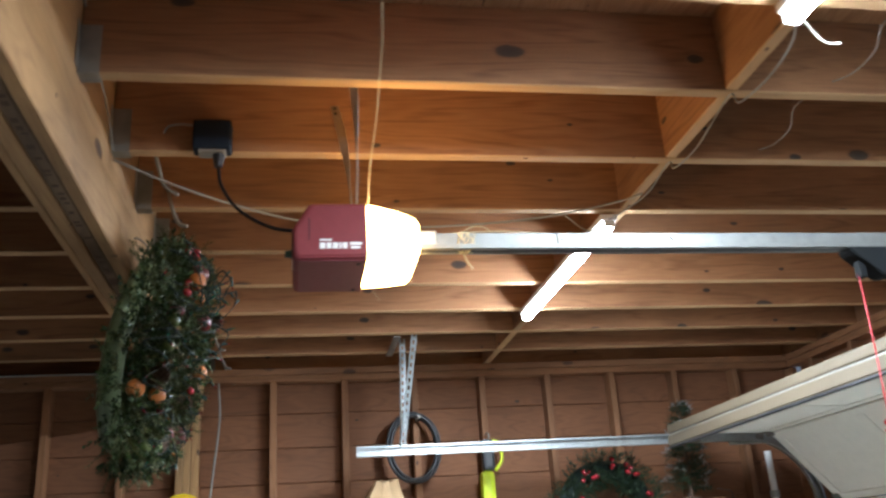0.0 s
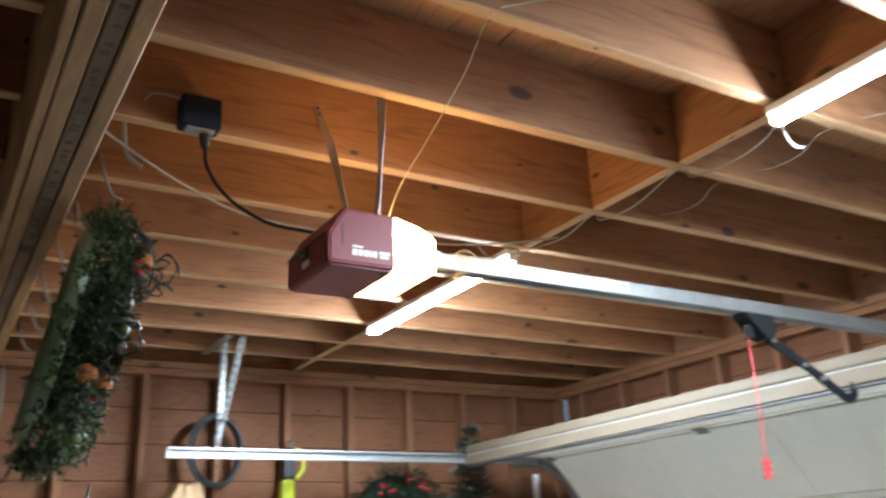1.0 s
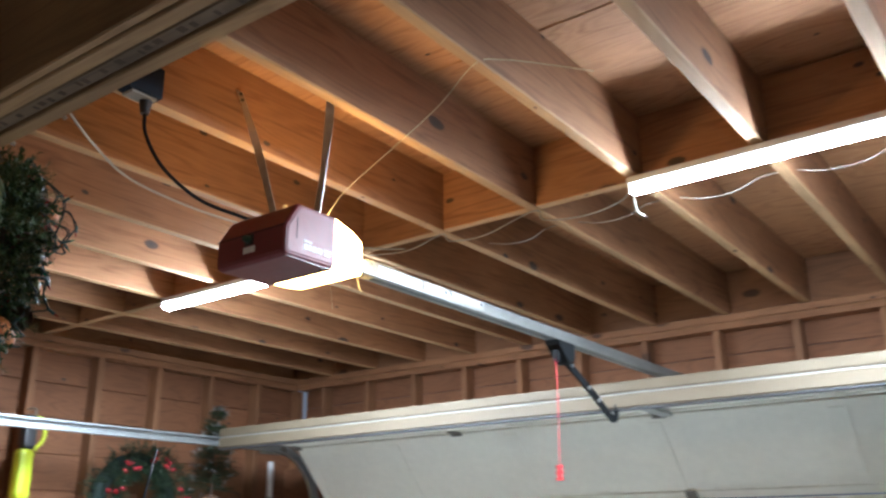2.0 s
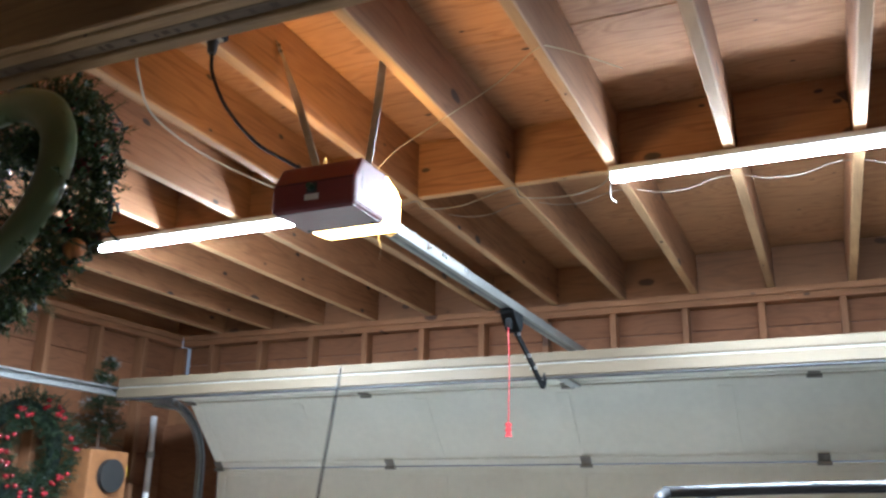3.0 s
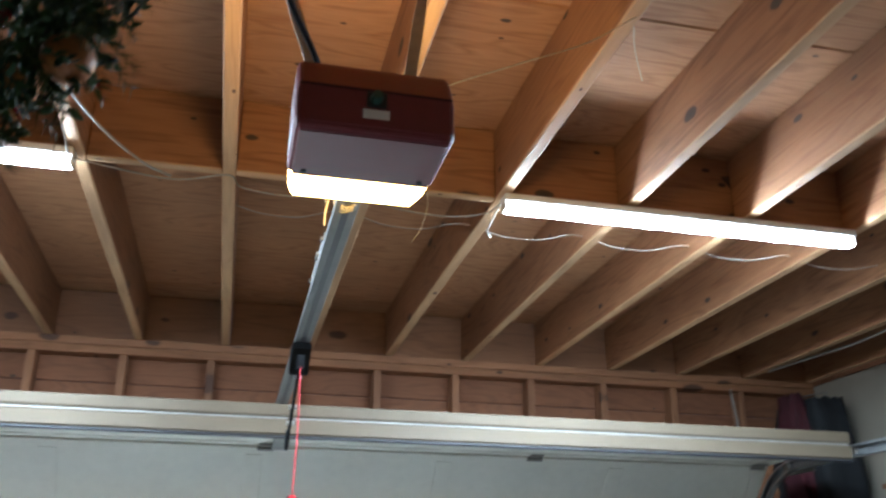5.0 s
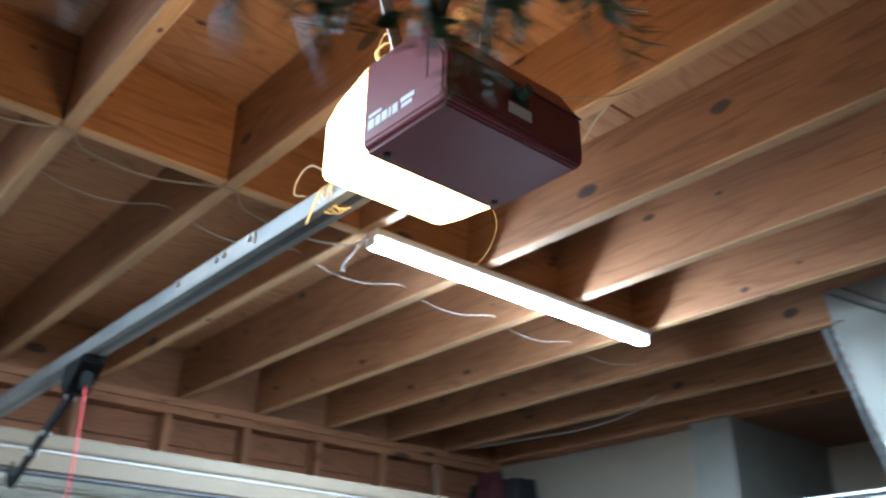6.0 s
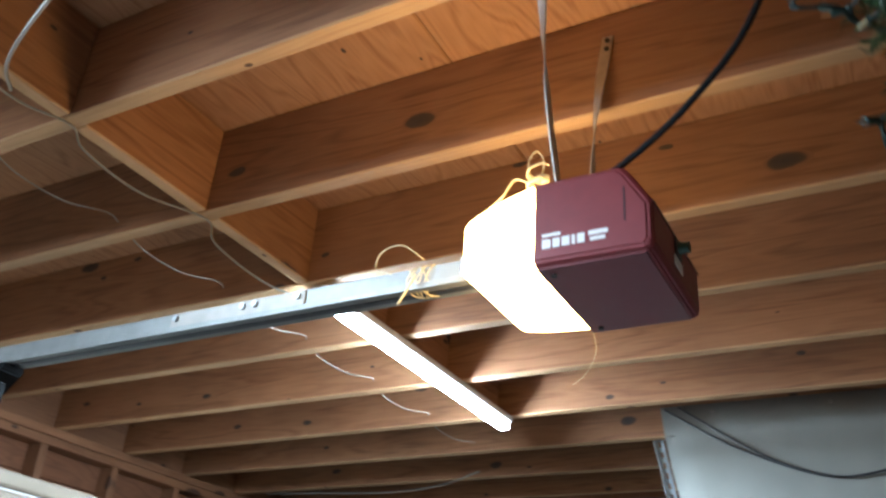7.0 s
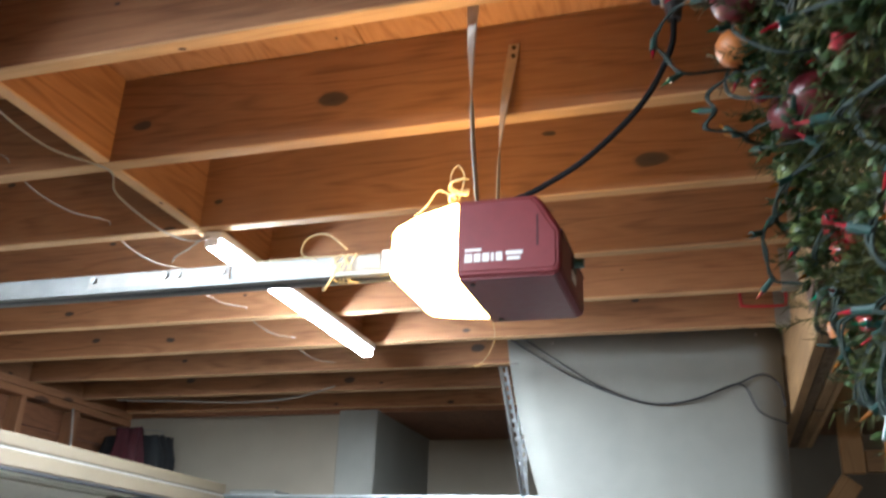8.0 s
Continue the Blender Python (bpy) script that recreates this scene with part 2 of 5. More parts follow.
def angle_iron(name, a, b, parent, size=0.032, toward=(1, 0, 0), material=None):
    """A punched angle bar with two flanges and rows of slots."""
    a, b = Vector(a), Vector(b)
    z = (b - a).normalized()
    x = (Vector(toward) - z * Vector(toward).dot(z)).normalized()
    y = z.cross(x)
    m = Matrix.Translation(a) @ Matrix((x, y, z)).transposed().to_4x4()
    n, length = max(2, int((b - a).length / 0.038)), (b - a).length
    bm = bmesh.new()
    t, step = 0.0025, length / n
    for i in range(n):
        z0 = i * step
        box_bm(bm, 0, size, 0, t, z0, z0 + step * 0.45, m=m)
        box_bm(bm, 0, size * 0.33, 0, t, z0 + step * 0.45, z0 + step, m=m)
        box_bm(bm, size * 0.67, size, 0, t, z0 + step * 0.45, z0 + step, m=m)
        box_bm(bm, 0, t, t, size, z0, z0 + step * 0.45, m=m)
        box_bm(bm, 0, t, t, size * 0.33, z0 + step * 0.45, z0 + step, m=m)
        box_bm(bm, 0, t, size * 0.67, size, z0 + step * 0.45, z0 + step, m=m)
    return part(name, bm, material or GALV, parent)


# ---- main measures ----
S = 0.4064            # joist spacing, 16 inches
H = 2.80              # underside of the joists
DEEP = 0.235          # joist depth
TOP = H + DEEP
Y_WALL = 2.89         # inner face of the door wall
Y_BLOCK = 0.95        # row of blocking
BEAM_F, BEAM_B, BEAM_Z = -0.70, -0.842, 2.56
X_LEFT, X_RIGHT, Y_BACK = -2.95, 3.05, -4.2
JX = [(k + 0.5) * S for k in range(-8, 8)]

# ---- shell ----
bm = box_bm(bmesh.new(), X_LEFT - 0.2, X_RIGHT + 1.2, Y_BACK - 0.2, Y_WALL + 0.2, -0.12, 0.0)
tagged(part("floor", bm, CONCRETE), "grey stained concrete garage floor", "floor", kind="structure")
ceil = thing("ceiling", "bare plywood deck above open wooden joists", "ceiling", kind="structure")
for y0, y1 in ((Y_BACK, -2.15), (-2.15, 0.29), (0.29, 2.73), (2.73, Y_WALL + 0.1)):
    for x0, x1 in ((X_LEFT - 0.1, -2.235), (-2.235, -1.016), (-1.016, 0.203), (0.203, 1.422), (1.422, 2.642), (2.642, X_RIGHT + 1.1)):
        board("plywood_sheet", (x0 + 0.0015, (y0 + y1) / 2, TOP + 0.010), (x1 - 0.0015, (y0 + y1) / 2, TOP + 0.010), y1 - y0 - 0.003, 0.018, CEIL_PLY, ceil)
bm = box_bm(bmesh.new(), X_LEFT - 0.2, X_RIGHT + 1.2, Y_BACK - 0.2, Y_WALL + 0.2, TOP + 0.022, TOP + 0.06)
part("deck", bm, CONCRETE, ceil)

for k, x in enumerate(JX):
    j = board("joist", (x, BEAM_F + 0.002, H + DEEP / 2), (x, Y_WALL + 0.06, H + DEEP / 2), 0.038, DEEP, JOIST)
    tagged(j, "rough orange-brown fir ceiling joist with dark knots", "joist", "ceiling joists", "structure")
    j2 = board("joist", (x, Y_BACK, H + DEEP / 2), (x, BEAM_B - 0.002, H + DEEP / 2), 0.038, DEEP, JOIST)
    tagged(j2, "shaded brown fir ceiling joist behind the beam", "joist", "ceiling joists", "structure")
for x0, x1 in zip(JX[:12], JX[1:13]):
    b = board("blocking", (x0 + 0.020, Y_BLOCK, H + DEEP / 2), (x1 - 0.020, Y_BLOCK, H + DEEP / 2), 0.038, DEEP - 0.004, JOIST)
    tagged(b, "short fir blocking board nailed between two joists", "blocking", "joist blocking", "structure")

# dropped beam of several plies
beam = thing("beam", "thick built-up fir beam with stamped middle ply", "beam", kind="structure")
for y, mat, zb, thick in ((-0.7185, BEAM, BEAM_Z, 0.0360), (-0.7575, STAMPED, BEAM_Z + 0.006, 0.0355), (-0.7965, BEAM, BEAM_Z + 0.002, 0.0360), (-0.8285, BEAM, BEAM_Z + 0.004, 0.0220)):
    board("ply", (X_LEFT, y, (zb + TOP) / 2), (X_RIGHT, y, (zb + TOP) / 2), thick, TOP - zb, mat, beam)
# the worn, unreadable stamp on the middle ply
rb = random.Random(12)
x = -0.55
while x < 1.75:
    w = rb.uniform(0.008, 0.020)
    if rb.random() < 0.8:
        y = -0.7575 + rb.uniform(-0.003, 0.003)
        h = rb.uniform(0.006, 0.010)
        part("stamp_bar", box_bm(bmesh.new(), x, x + w, y - h, y + h, BEAM_Z + 0.0052, BEAM_Z + 0.0058), STAMP_INK, beam)
    x += w + rb.choice((0.010, 0.014, 0.05))
# joist hangers
for x in JX:
    hanger = thing("joist_hanger", "grey galvanised joist hanger nailed to the beam", "joist hanger", "joist hangers")
    bm = box_bm(bmesh.new(), x - 0.022, x + 0.022, BEAM_F + 0.001, BEAM_F + 0.05, H - 0.003, H - 0.001)
    part("seat", bm, GALV_DULL, hanger)
    for sx in (-1, 1):
        bm = box_bm(bmesh.new(), x + sx * 0.0195, x + sx * 0.0215, BEAM_F + 0.001, BEAM_F + 0.05, H - 0.003, H + 0.13)
        box_bm(bm, x + sx * 0.0215, x + sx * 0.05, BEAM_F + 0.0005, BEAM_F + 0.0022, H + 0.01, H + 0.13)
        part("flange", bm, GALV_DULL, hanger)

# door wall: plates, cripple studs, header, sheathing
wall = thing("wall_north", "open stud wall of fir above the garage door", "wall", kind="structure")
Y2 = Y_WALL + 0.045
board("top_plate", (X_LEFT, Y2, H - 0.021), (X_RIGHT, Y2, H - 0.021), 0.089, 0.038, STUD, wall)
board("top_plate", (X_LEFT, Y2 + 0.001, H - 0.061), (X_RIGHT, Y2 + 0.001, H - 0.061), 0.089, 0.038, STUD, wall)
for k in range(14):
    x = -2.70 + S * k
    board("cripple_stud", (x, Y2, 2.41), (x, Y2, H - 0.081), 0.038, 0.085, STUD, wall, up=(0, 1, 0))
board("header", (X_LEFT, Y2, 2.29), (X_RIGHT, Y2, 2.29), 0.088, 0.235, STUD, wall)
for z0 in (2.40, 2.60):
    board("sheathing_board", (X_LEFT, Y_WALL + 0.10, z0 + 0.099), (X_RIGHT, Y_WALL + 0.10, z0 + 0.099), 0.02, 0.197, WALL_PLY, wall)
for x0, x1 in zip([X_LEFT] + JX, JX + [X_RIGHT]):
    if x1 - x0 > 0.06:
        board("rim_board", (x0 + 0.020, Y_WALL + 0.05, H + DEEP / 2), (x1 - 0.020, Y_WALL + 0.05, H + DEEP / 2), 0.038, DEEP - 0.004, STUD, wall)
for x0, x1 in ((X_LEFT - 0.15, -2.56), (2.52, X_RIGHT + 0.15)):
    bm = box_bm(bmesh.new(), x0, x1, Y_WALL + 0.002, Y_WALL + 0.15, 0, 2.172)
    part("side_panel", bm, WALL_PLY, wall)

# west wall: studs with board sheathing
west = thing("wall_west", "open fir stud wall with board sheathing", "wall", kind="structure")
for k in range(-9, 8):
    y = 0.09 + S * k
    if abs(y + 0.75) > 0.1:
        board("stud", (X_LEFT - 0.044, y, 0.04), (X_LEFT - 0.044, y, H - 0.081), 0.088, 0.038, STUD, west, up=(0, 1, 0))
for dy in (-0.04, 0.0, 0.04):
    board("post", (X_LEFT - 0.043, -0.78 + dy, 0.04), (X_LEFT - 0.043, -0.78 + dy, BEAM_Z - 0.006), 0.089, 0.038, BEAM, west, up=(0, 1, 0))
board("top_plate", (X_LEFT - 0.044, Y_BACK, H - 0.021), (X_LEFT - 0.044, Y_WALL, H - 0.021), 0.089, 0.038, STUD, west)
board("top_plate", (X_LEFT - 0.045, Y_BACK, H - 0.061), (X_LEFT - 0.045, Y_WALL, H - 0.061), 0.089, 0.038, STUD, west)
for k in range(15):
    z = 0.11 + 0.195 * k
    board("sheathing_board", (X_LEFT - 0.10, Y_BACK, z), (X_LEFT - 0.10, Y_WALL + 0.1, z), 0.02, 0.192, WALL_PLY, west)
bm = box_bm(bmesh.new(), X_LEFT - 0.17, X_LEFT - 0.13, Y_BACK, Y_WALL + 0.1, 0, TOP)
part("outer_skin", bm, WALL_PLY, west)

# east wall: drywall, pilaster and a recess
east = thing("wall_east", "tan unpainted drywall with a white pilaster", "wall", kind="structure")
bm = box_bm(bmesh.new(), X_RIGHT, X_RIGHT + 0.1, 1.53, Y_WALL + 0.1, 0, H - 0.03)
part("drywall", bm, DRYWALL, east)
bm = box_bm(bmesh.new(), X_RIGHT - 0.06, X_RIGHT + 0.9, 1.31, 1.53, 0, H - 0.02, 0.004)
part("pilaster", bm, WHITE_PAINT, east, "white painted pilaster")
bm = box_bm(bmesh.new(), X_RIGHT + 0.85, X_RIGHT + 0.95, Y_BACK, 1.31, 0, H - 0.03)
part("recess_wall", bm, DRYWALL, east)
bm = box_bm(bmesh.new(), X_RIGHT + 0.45, X_RIGHT + 0.84, -0.6, 1.29, 0, 2.28, 0.004)
part("ledge", bm, WHITE_PAINT, east, "pale boxed ledge")
bm = box_bm(bmesh.new(), X_RIGHT + 0.0, X_RIGHT + 1.1, Y_BACK, Y_WALL + 0.1, H - 0.025, TOP)
part("soffit", bm, WALL_PLY, east)
bm = box_bm(bmesh.new(), X_LEFT - 0.2, X_RIGHT + 1.2, Y_BACK - 0.1, Y_BACK, 0, TOP)
tagged(part("wall_south", bm, DRYWALL), "tan drywall at the back of the garage", "wall", kind="structure")

# ---- tube lights ----
def tube_light(x0):
    t = thing("tube_light", "lit white LED tube batten under the joists", "tube light", "ceiling tube lights", at=(x0, 0.895, 2.757))
    bm = box_bm(bmesh.new(), 0, 1.20, -0.031, 0.031, 0.012, 0.036, 0.004)
    part("housing", bm, WHITE_CASE, t)
    bm = box_bm(bmesh.new(), 0.008, 1.192, -0.019, 0.019, -0.0095, 0.0115, 0.003)
    part("diffuser", bm, TUBE_EDGE, t, "glowing white diffuser")
    part("led_strip", box_bm(bmesh.new(), 0.010, 1.190, -0.015, 0.015, -0.0125, -0.0098), TUBE, t, "bright LED strip facing down")
    for x in (0.0, 1.192):
        part("end_cap", box_bm(bmesh.new(), x, x + 0.0075, -0.0205, 0.0205, -0.014, 0.0115, 0.002), WHITE_CASE, t)
    for x in (0.1, 1.08):
        part("clip", box_bm(bmesh.new(), x, x + 0.02, -0.012, 0.012, 0.036, 0.043), GALV, t)
    return t


tube_light(0.60)
tube_light(-1.81)

# ---- the opener ----
OX = 0.052
UNDER = plain("glossy_maroon", (0.15, 0.030, 0.036), rough=0.36, spot=0.04, scale=60, bump=0.0)
UNDER.node_tree.nodes["Principled BSDF"].inputs["IOR"].default_value = 1.65
def opener():
    t = thing("garage_door_opener", "maroon ceiling-hung opener with a lit lamp lens", "garage door opener")
    # body: a moulded box, its rear face raked, its underside slightly narrower
    bm = bmesh.new()
    prof = [(-0.028, 2.349), (-0.197, 2.347), (-0.203, 2.356), (-0.203, 2.424), (-0.170, 2.479), (-0.160, 2.489), (-0.028, 2.489)]
    rings = []
    for x, inset in ((-0.127, 0.007), (-0.121, 0.0), (0.121, 0.0), (0.127, 0.007)):
        rings.append([bm.verts.new((OX + x, y + (inset if y < -0.1 else 0), z + (inset if z < 2.4 else -inset))) for y, z in prof])
    n = len(prof)
    for a, b in zip(rings, rings[1:]):
        for k in range(n):
            bm.faces.new((a[k], a[(k + 1) % n], b[(k + 1) % n], b[k]))
    bm.faces.new(rings[0]), bm.faces.new(rings[-1][::-1])
    bmesh.ops.bevel(bm, geom=bm.edges[:], offset=0.003, segments=2, affect="EDGES")
    part("body", bm, MAROON, t)
    # lamp lens, tapering forward
    bm = bmesh.new()
    vs = []
    for y, w, z0, z1 in ((-0.027, 0.1245, 2.354, 2.487), (0.045, 0.120, 2.357, 2.471), (0.090, 0.112, 2.361, 2.455), (0.099, 0.102, 2.371, 2.446)):
        vs.append([bm.verts.new((OX + sx * w, y, z)) for sx, z in ((-1, z0), (1, z0), (1, z1), (-1, z1))])
    for a, b in zip(vs, vs[1:]):
        for k in range(4):
            bm.faces.new((a[k], a[(k + 1) % 4], b[(k + 1) % 4], b[k]))
    bm.faces.new(vs[0]), bm.faces.new(vs[-1][::-1])
    bmesh.ops.bevel(bm, geom=bm.edges[:], offset=0.004, segments=2, affect="EDGES")
    part("lens", bm, LENS, t, "glowing warm white lamp lens")
    part("underside", box_bm(bmesh.new(), OX - 0.118, OX + 0.118, -0.190, -0.030, 2.3450, 2.3486, 0.001), UNDER, t, "smooth glossy underside cover")
    # seams, slot, knob and plate on the rear; printed bars on both sides
    part("seam", box_bm(bmesh.new(), OX - 0.122, OX + 0.122, -0.2046, -0.2030, 2.4205, 2.4235), SEAM, t)
    part("bracket", box_bm(bmesh.new(), OX - 0.10, OX + 0.10, -0.063, -0.033, 2.4895, 2.4925, 0.001), STRAP, t)
    part("knob_plate", box_bm(bmesh.new(), OX - 0.017, OX + 0.015, -0.2062, -0.2032, 2.391, 2.419, 0.001), DARK, t)
    part("knob", cyl_bm(bmesh.new(), (OX - 0.002, -0.2062, 2.406), (OX - 0.002, -0.222, 2.406), 0.010, 0.008), GREEN_KNOB, t, "dark green round knob")
    part("rating_plate", box_bm(bmesh.new(), OX - 0.022, OX + 0.020, -0.2044, -0.2032, 2.372, 2.388), LOGO, t, "small white printed plate")
    for sx in (-1, 1):
        xo = OX + sx * 0.1268
        # the wordmark as plain white bars
        for y0, y1, z0, z1 in ((-0.140, -0.127, 2.397, 2.412), (-0.124, -0.113, 2.397, 2.412), (-0.110, -0.098, 2.397, 2.412), (-0.095, -0.090, 2.397, 2.412), (-0.087, -0.076, 2.397, 2.412),
                               (-0.140, -0.112, 2.416, 2.421), (-0.070, -0.042, 2.406, 2.413), (-0.068, -0.046, 2.397, 2.403)):
            z0, z1 = z0 - 0.024, z1 - 0.024
            if sx < 0:
                y0, y1 = -0.182 - y1, -0.182 - y0
            part("print_bar", box_bm(bmesh.new(), min(xo, xo + sx * 0.001), max(xo, xo + sx * 0.001), y0, y1, z0, z1), LOGO, t)
        part("slot", box_bm(bmesh.new(), min(xo, xo + sx * 0.0008), max(xo, xo + sx * 0.0008), -0.166, -0.163, 2.395, 2.45), SEAM, t)
        for y in (-0.058, -0.038):
            part("screw", cyl_bm(bmesh.new(), (OX + sx * 0.09, y, 2.4925), (OX + sx * 0.09, y, 2.497), 0.005, seg=8), STRAP, t)
    for x, y in ((OX - 0.1, -0.05), (OX + 0.1, -0.05)):
        part("foot_screw", cyl_bm(bmesh.new(), (x, y, 2.3450), (x, y, 2.341), 0.005, seg=8), DARK, t)
    # drive rail: an extruded tube with side grooves and a splice plate
    bm = box_bm(bmesh.new(), OX + 0.008 - 0.018, OX + 0.008 + 0.018, 0.107, 2.86, 2.420, 2.452, 0.002)
    box_bm(bm, OX - 0.016, OX + 0.032, 0.107, 2.86, 2.408, 2.4195, 0.001)
    part("rail", bm, RAIL, t, "dull galvanised drive rail")
    part("rail_slot", box_bm(bmesh.new(), OX + 0.001, OX + 0.015, 0.115, 2.85, 2.4065, 2.4078), DARK, t)
    for sx in (-1, 1):
        x0 = OX + 0.008 + sx * 0.0185
        part("splice_plate", box_bm(bmesh.new(), min(x0, x0 + sx * 0.004), max(x0, x0 + sx * 0.004), 0.47, 0.80, 2.419, 2.449, 0.001), GALV_DULL, t)
        for y in (0.485, 0.585, 0.615, 0.785):
            part("bolt", cyl_bm(bmesh.new(), (x0 + sx * 0.004, y, 2.437), (x0 + sx * 0.010, y, 2.437), 0.007, seg=6), GALV, t)
    part("coupling", box_bm(bmesh.new(), OX - 0.014, OX + 0.030, 0.1065, 0.155, 2.412, 2.458, 0.004), STRAP, t)
    part("header_bracket", box_bm(bmesh.new(), OX - 0.04, OX + 0.056, 2.855, 2.888, 2.39, 2.475, 0.002), STRAP, t)
    # straps up to the joists
    for a, b in (((OX - 0.075, -0.048, 2.492), (-0.5 * S + 0.0205, -0.080, 2.955)), ((OX + 0.073, -0.048, 2.492), (0.5 * S - 0.0205, -0.065, 2.975))):
        a, b = Vector(a), Vector(b)
        z = (b - a).normalized()
        bm, rows = bmesh.new(), []
        for k in range(25):                       # the strap turns a quarter on its way up
            f = k / 24
            ang = math.pi / 2 * min(1, max(0, (f - 0.35) / 0.5))
            w = (Vector((math.cos(ang), math.sin(ang), 0)) - z * Vector((math.cos(ang), math.sin(ang), 0)).dot(z)).normalized()
            u = z.cross(w)
            c = a + (b - a) * f + Vector((0, 0.012 * math.sin(math.pi * f), 0))
            rows.append([bm.verts.new(c + w * p * 0.0115 + u * q * 0.0011) for p, q in ((-1, -1), (1, -1), (1, 1), (-1, 1))])
        for p, q in zip(rows, rows[1:]):
            for k in range(4):
                bm.faces.new((p[k], p[(k + 1) % 4], q[(k + 1) % 4], q[k]))
        bm.faces.new(rows[0]), bm.faces.new(rows[-1][::-1])
        part("hanging_strap", bm, STRAP, t, "flat twisted steel strap")
        for k in (0.012, 0.035):
            q = b - z * k
            part("strap_screw", cyl_bm(bmesh.new(), q - Vector((0.005, 0, 0)), q + Vector((0.005, 0, 0)), 0.005, seg=8), DARK, t)
    return t


opener()
TY = 1.365
trolley = thing("opener_trolley", "black trolley with a bent arm on the rail", "trolley")
bm = bmesh.new()
prof = ((-0.080, 2.4075), (0.058, 2.4075), (0.058, 2.352), (0.036, 2.326), (0.006, 2.326), (-0.020, 2.350), (-0.072, 2.392))
q = [[bm.verts.new((x, TY + y, z)) for y, z in prof] for x in (OX - 0.022, OX + 0.038)]
bm.faces.new(q[0]), bm.faces.new(q[1][::-1])
for c in range(7):
    bm.faces.new((q[0][c], q[1][c], q[1][(c + 1) % 7], q[0][(c + 1) % 7]))
bmesh.ops.bevel(bm, geom=bm.edges[:], offset=0.004, segments=2, affect="EDGES")
part("carriage", bm, MATTE, trolley)
part("release_lever", box_bm(bmesh.new(), OX - 0.004, OX + 0.020, TY - 0.052, TY - 0.030, 2.326, 2.372, 0.002), MATTE, trolley)
bm = bmesh.new()
arm = [(TY + 0.02, 2.345), (TY + 0.20, 2.262), (TY + 0.37, 2.172), (TY + 0.41, 2.158), (TY + 0.44, 2.172), (TY + 0.455, 2.215)]
arm = smooth_line([(OX + 0.008, y, z) for y, z in arm], 5)
rows = []
for k, c in enumerate(arm):
    d = (arm[min(k + 1, len(arm) - 1)] - arm[max(k - 1, 0)]).normalized()
    u = Vector((1, 0, 0)); w = d.cross(u)
    rows.append([bm.verts.new(c + u * a * 0.004 + w * b * 0.016) for a, b in ((-1, -1), (1, -1), (1, 1), (-1, 1))])
for a, b in zip(rows, rows[1:]):
    for k in range(4):
        bm.faces.new((a[k], a[(k + 1) % 4], b[(k + 1) % 4], b[k]))
bm.faces.new(rows[0]), bm.faces.new(rows[-1][::-1])
part("arm", bm, MATTE, trolley, "curved black steel arm")
for k in (0.06, 0.20, 0.28):
    part("bolt", cyl_bm(bmesh.new(), (OX - 0.004, TY + k, 2.327 - (k - 0.06) * 0.5), (OX + 0.022, TY + k, 2.327 - (k - 0.06) * 0.5), 0.008, seg=6), GALV, trolley)
cord = thing("release_cord", "thin red cord with a red pull handle", "release cord")
part("cord", pipe_bm(bmesh.new(), [(OX + 0.008, TY - 0.05, 2.335), (OX + 0.012, TY - 0.055, 2.15), (OX + 0.008, TY - 0.06, 1.945)], 0.0022), RED, cord)
bm = cyl_bm(bmesh.new(), (OX + 0.008, TY - 0.06, 1.945), (OX + 0.008, TY - 0.06, 1.875), 0.013, 0.013, 12)
for z in (1.940, 1.912, 1.882):
    cyl_bm(bm, (OX + 0.008, TY - 0.06, z), (OX + 0.008, TY - 0.06, z - 0.012), 0.019, 0.019, 12)
top = max(v.co.z for v in bm.verts)
mid = sum((v.co for v in bm.verts), Vector()) / len(bm.verts)
for v in bm.verts:
    v.co = Vector((mid.x + (v.co.x - mid.x) * 0.75, mid.y + (v.co.y - mid.y) * 0.75, top + (v.co.z - top) * 0.75))
part("handle", bm, RED, cord, "red ribbed pull handle")

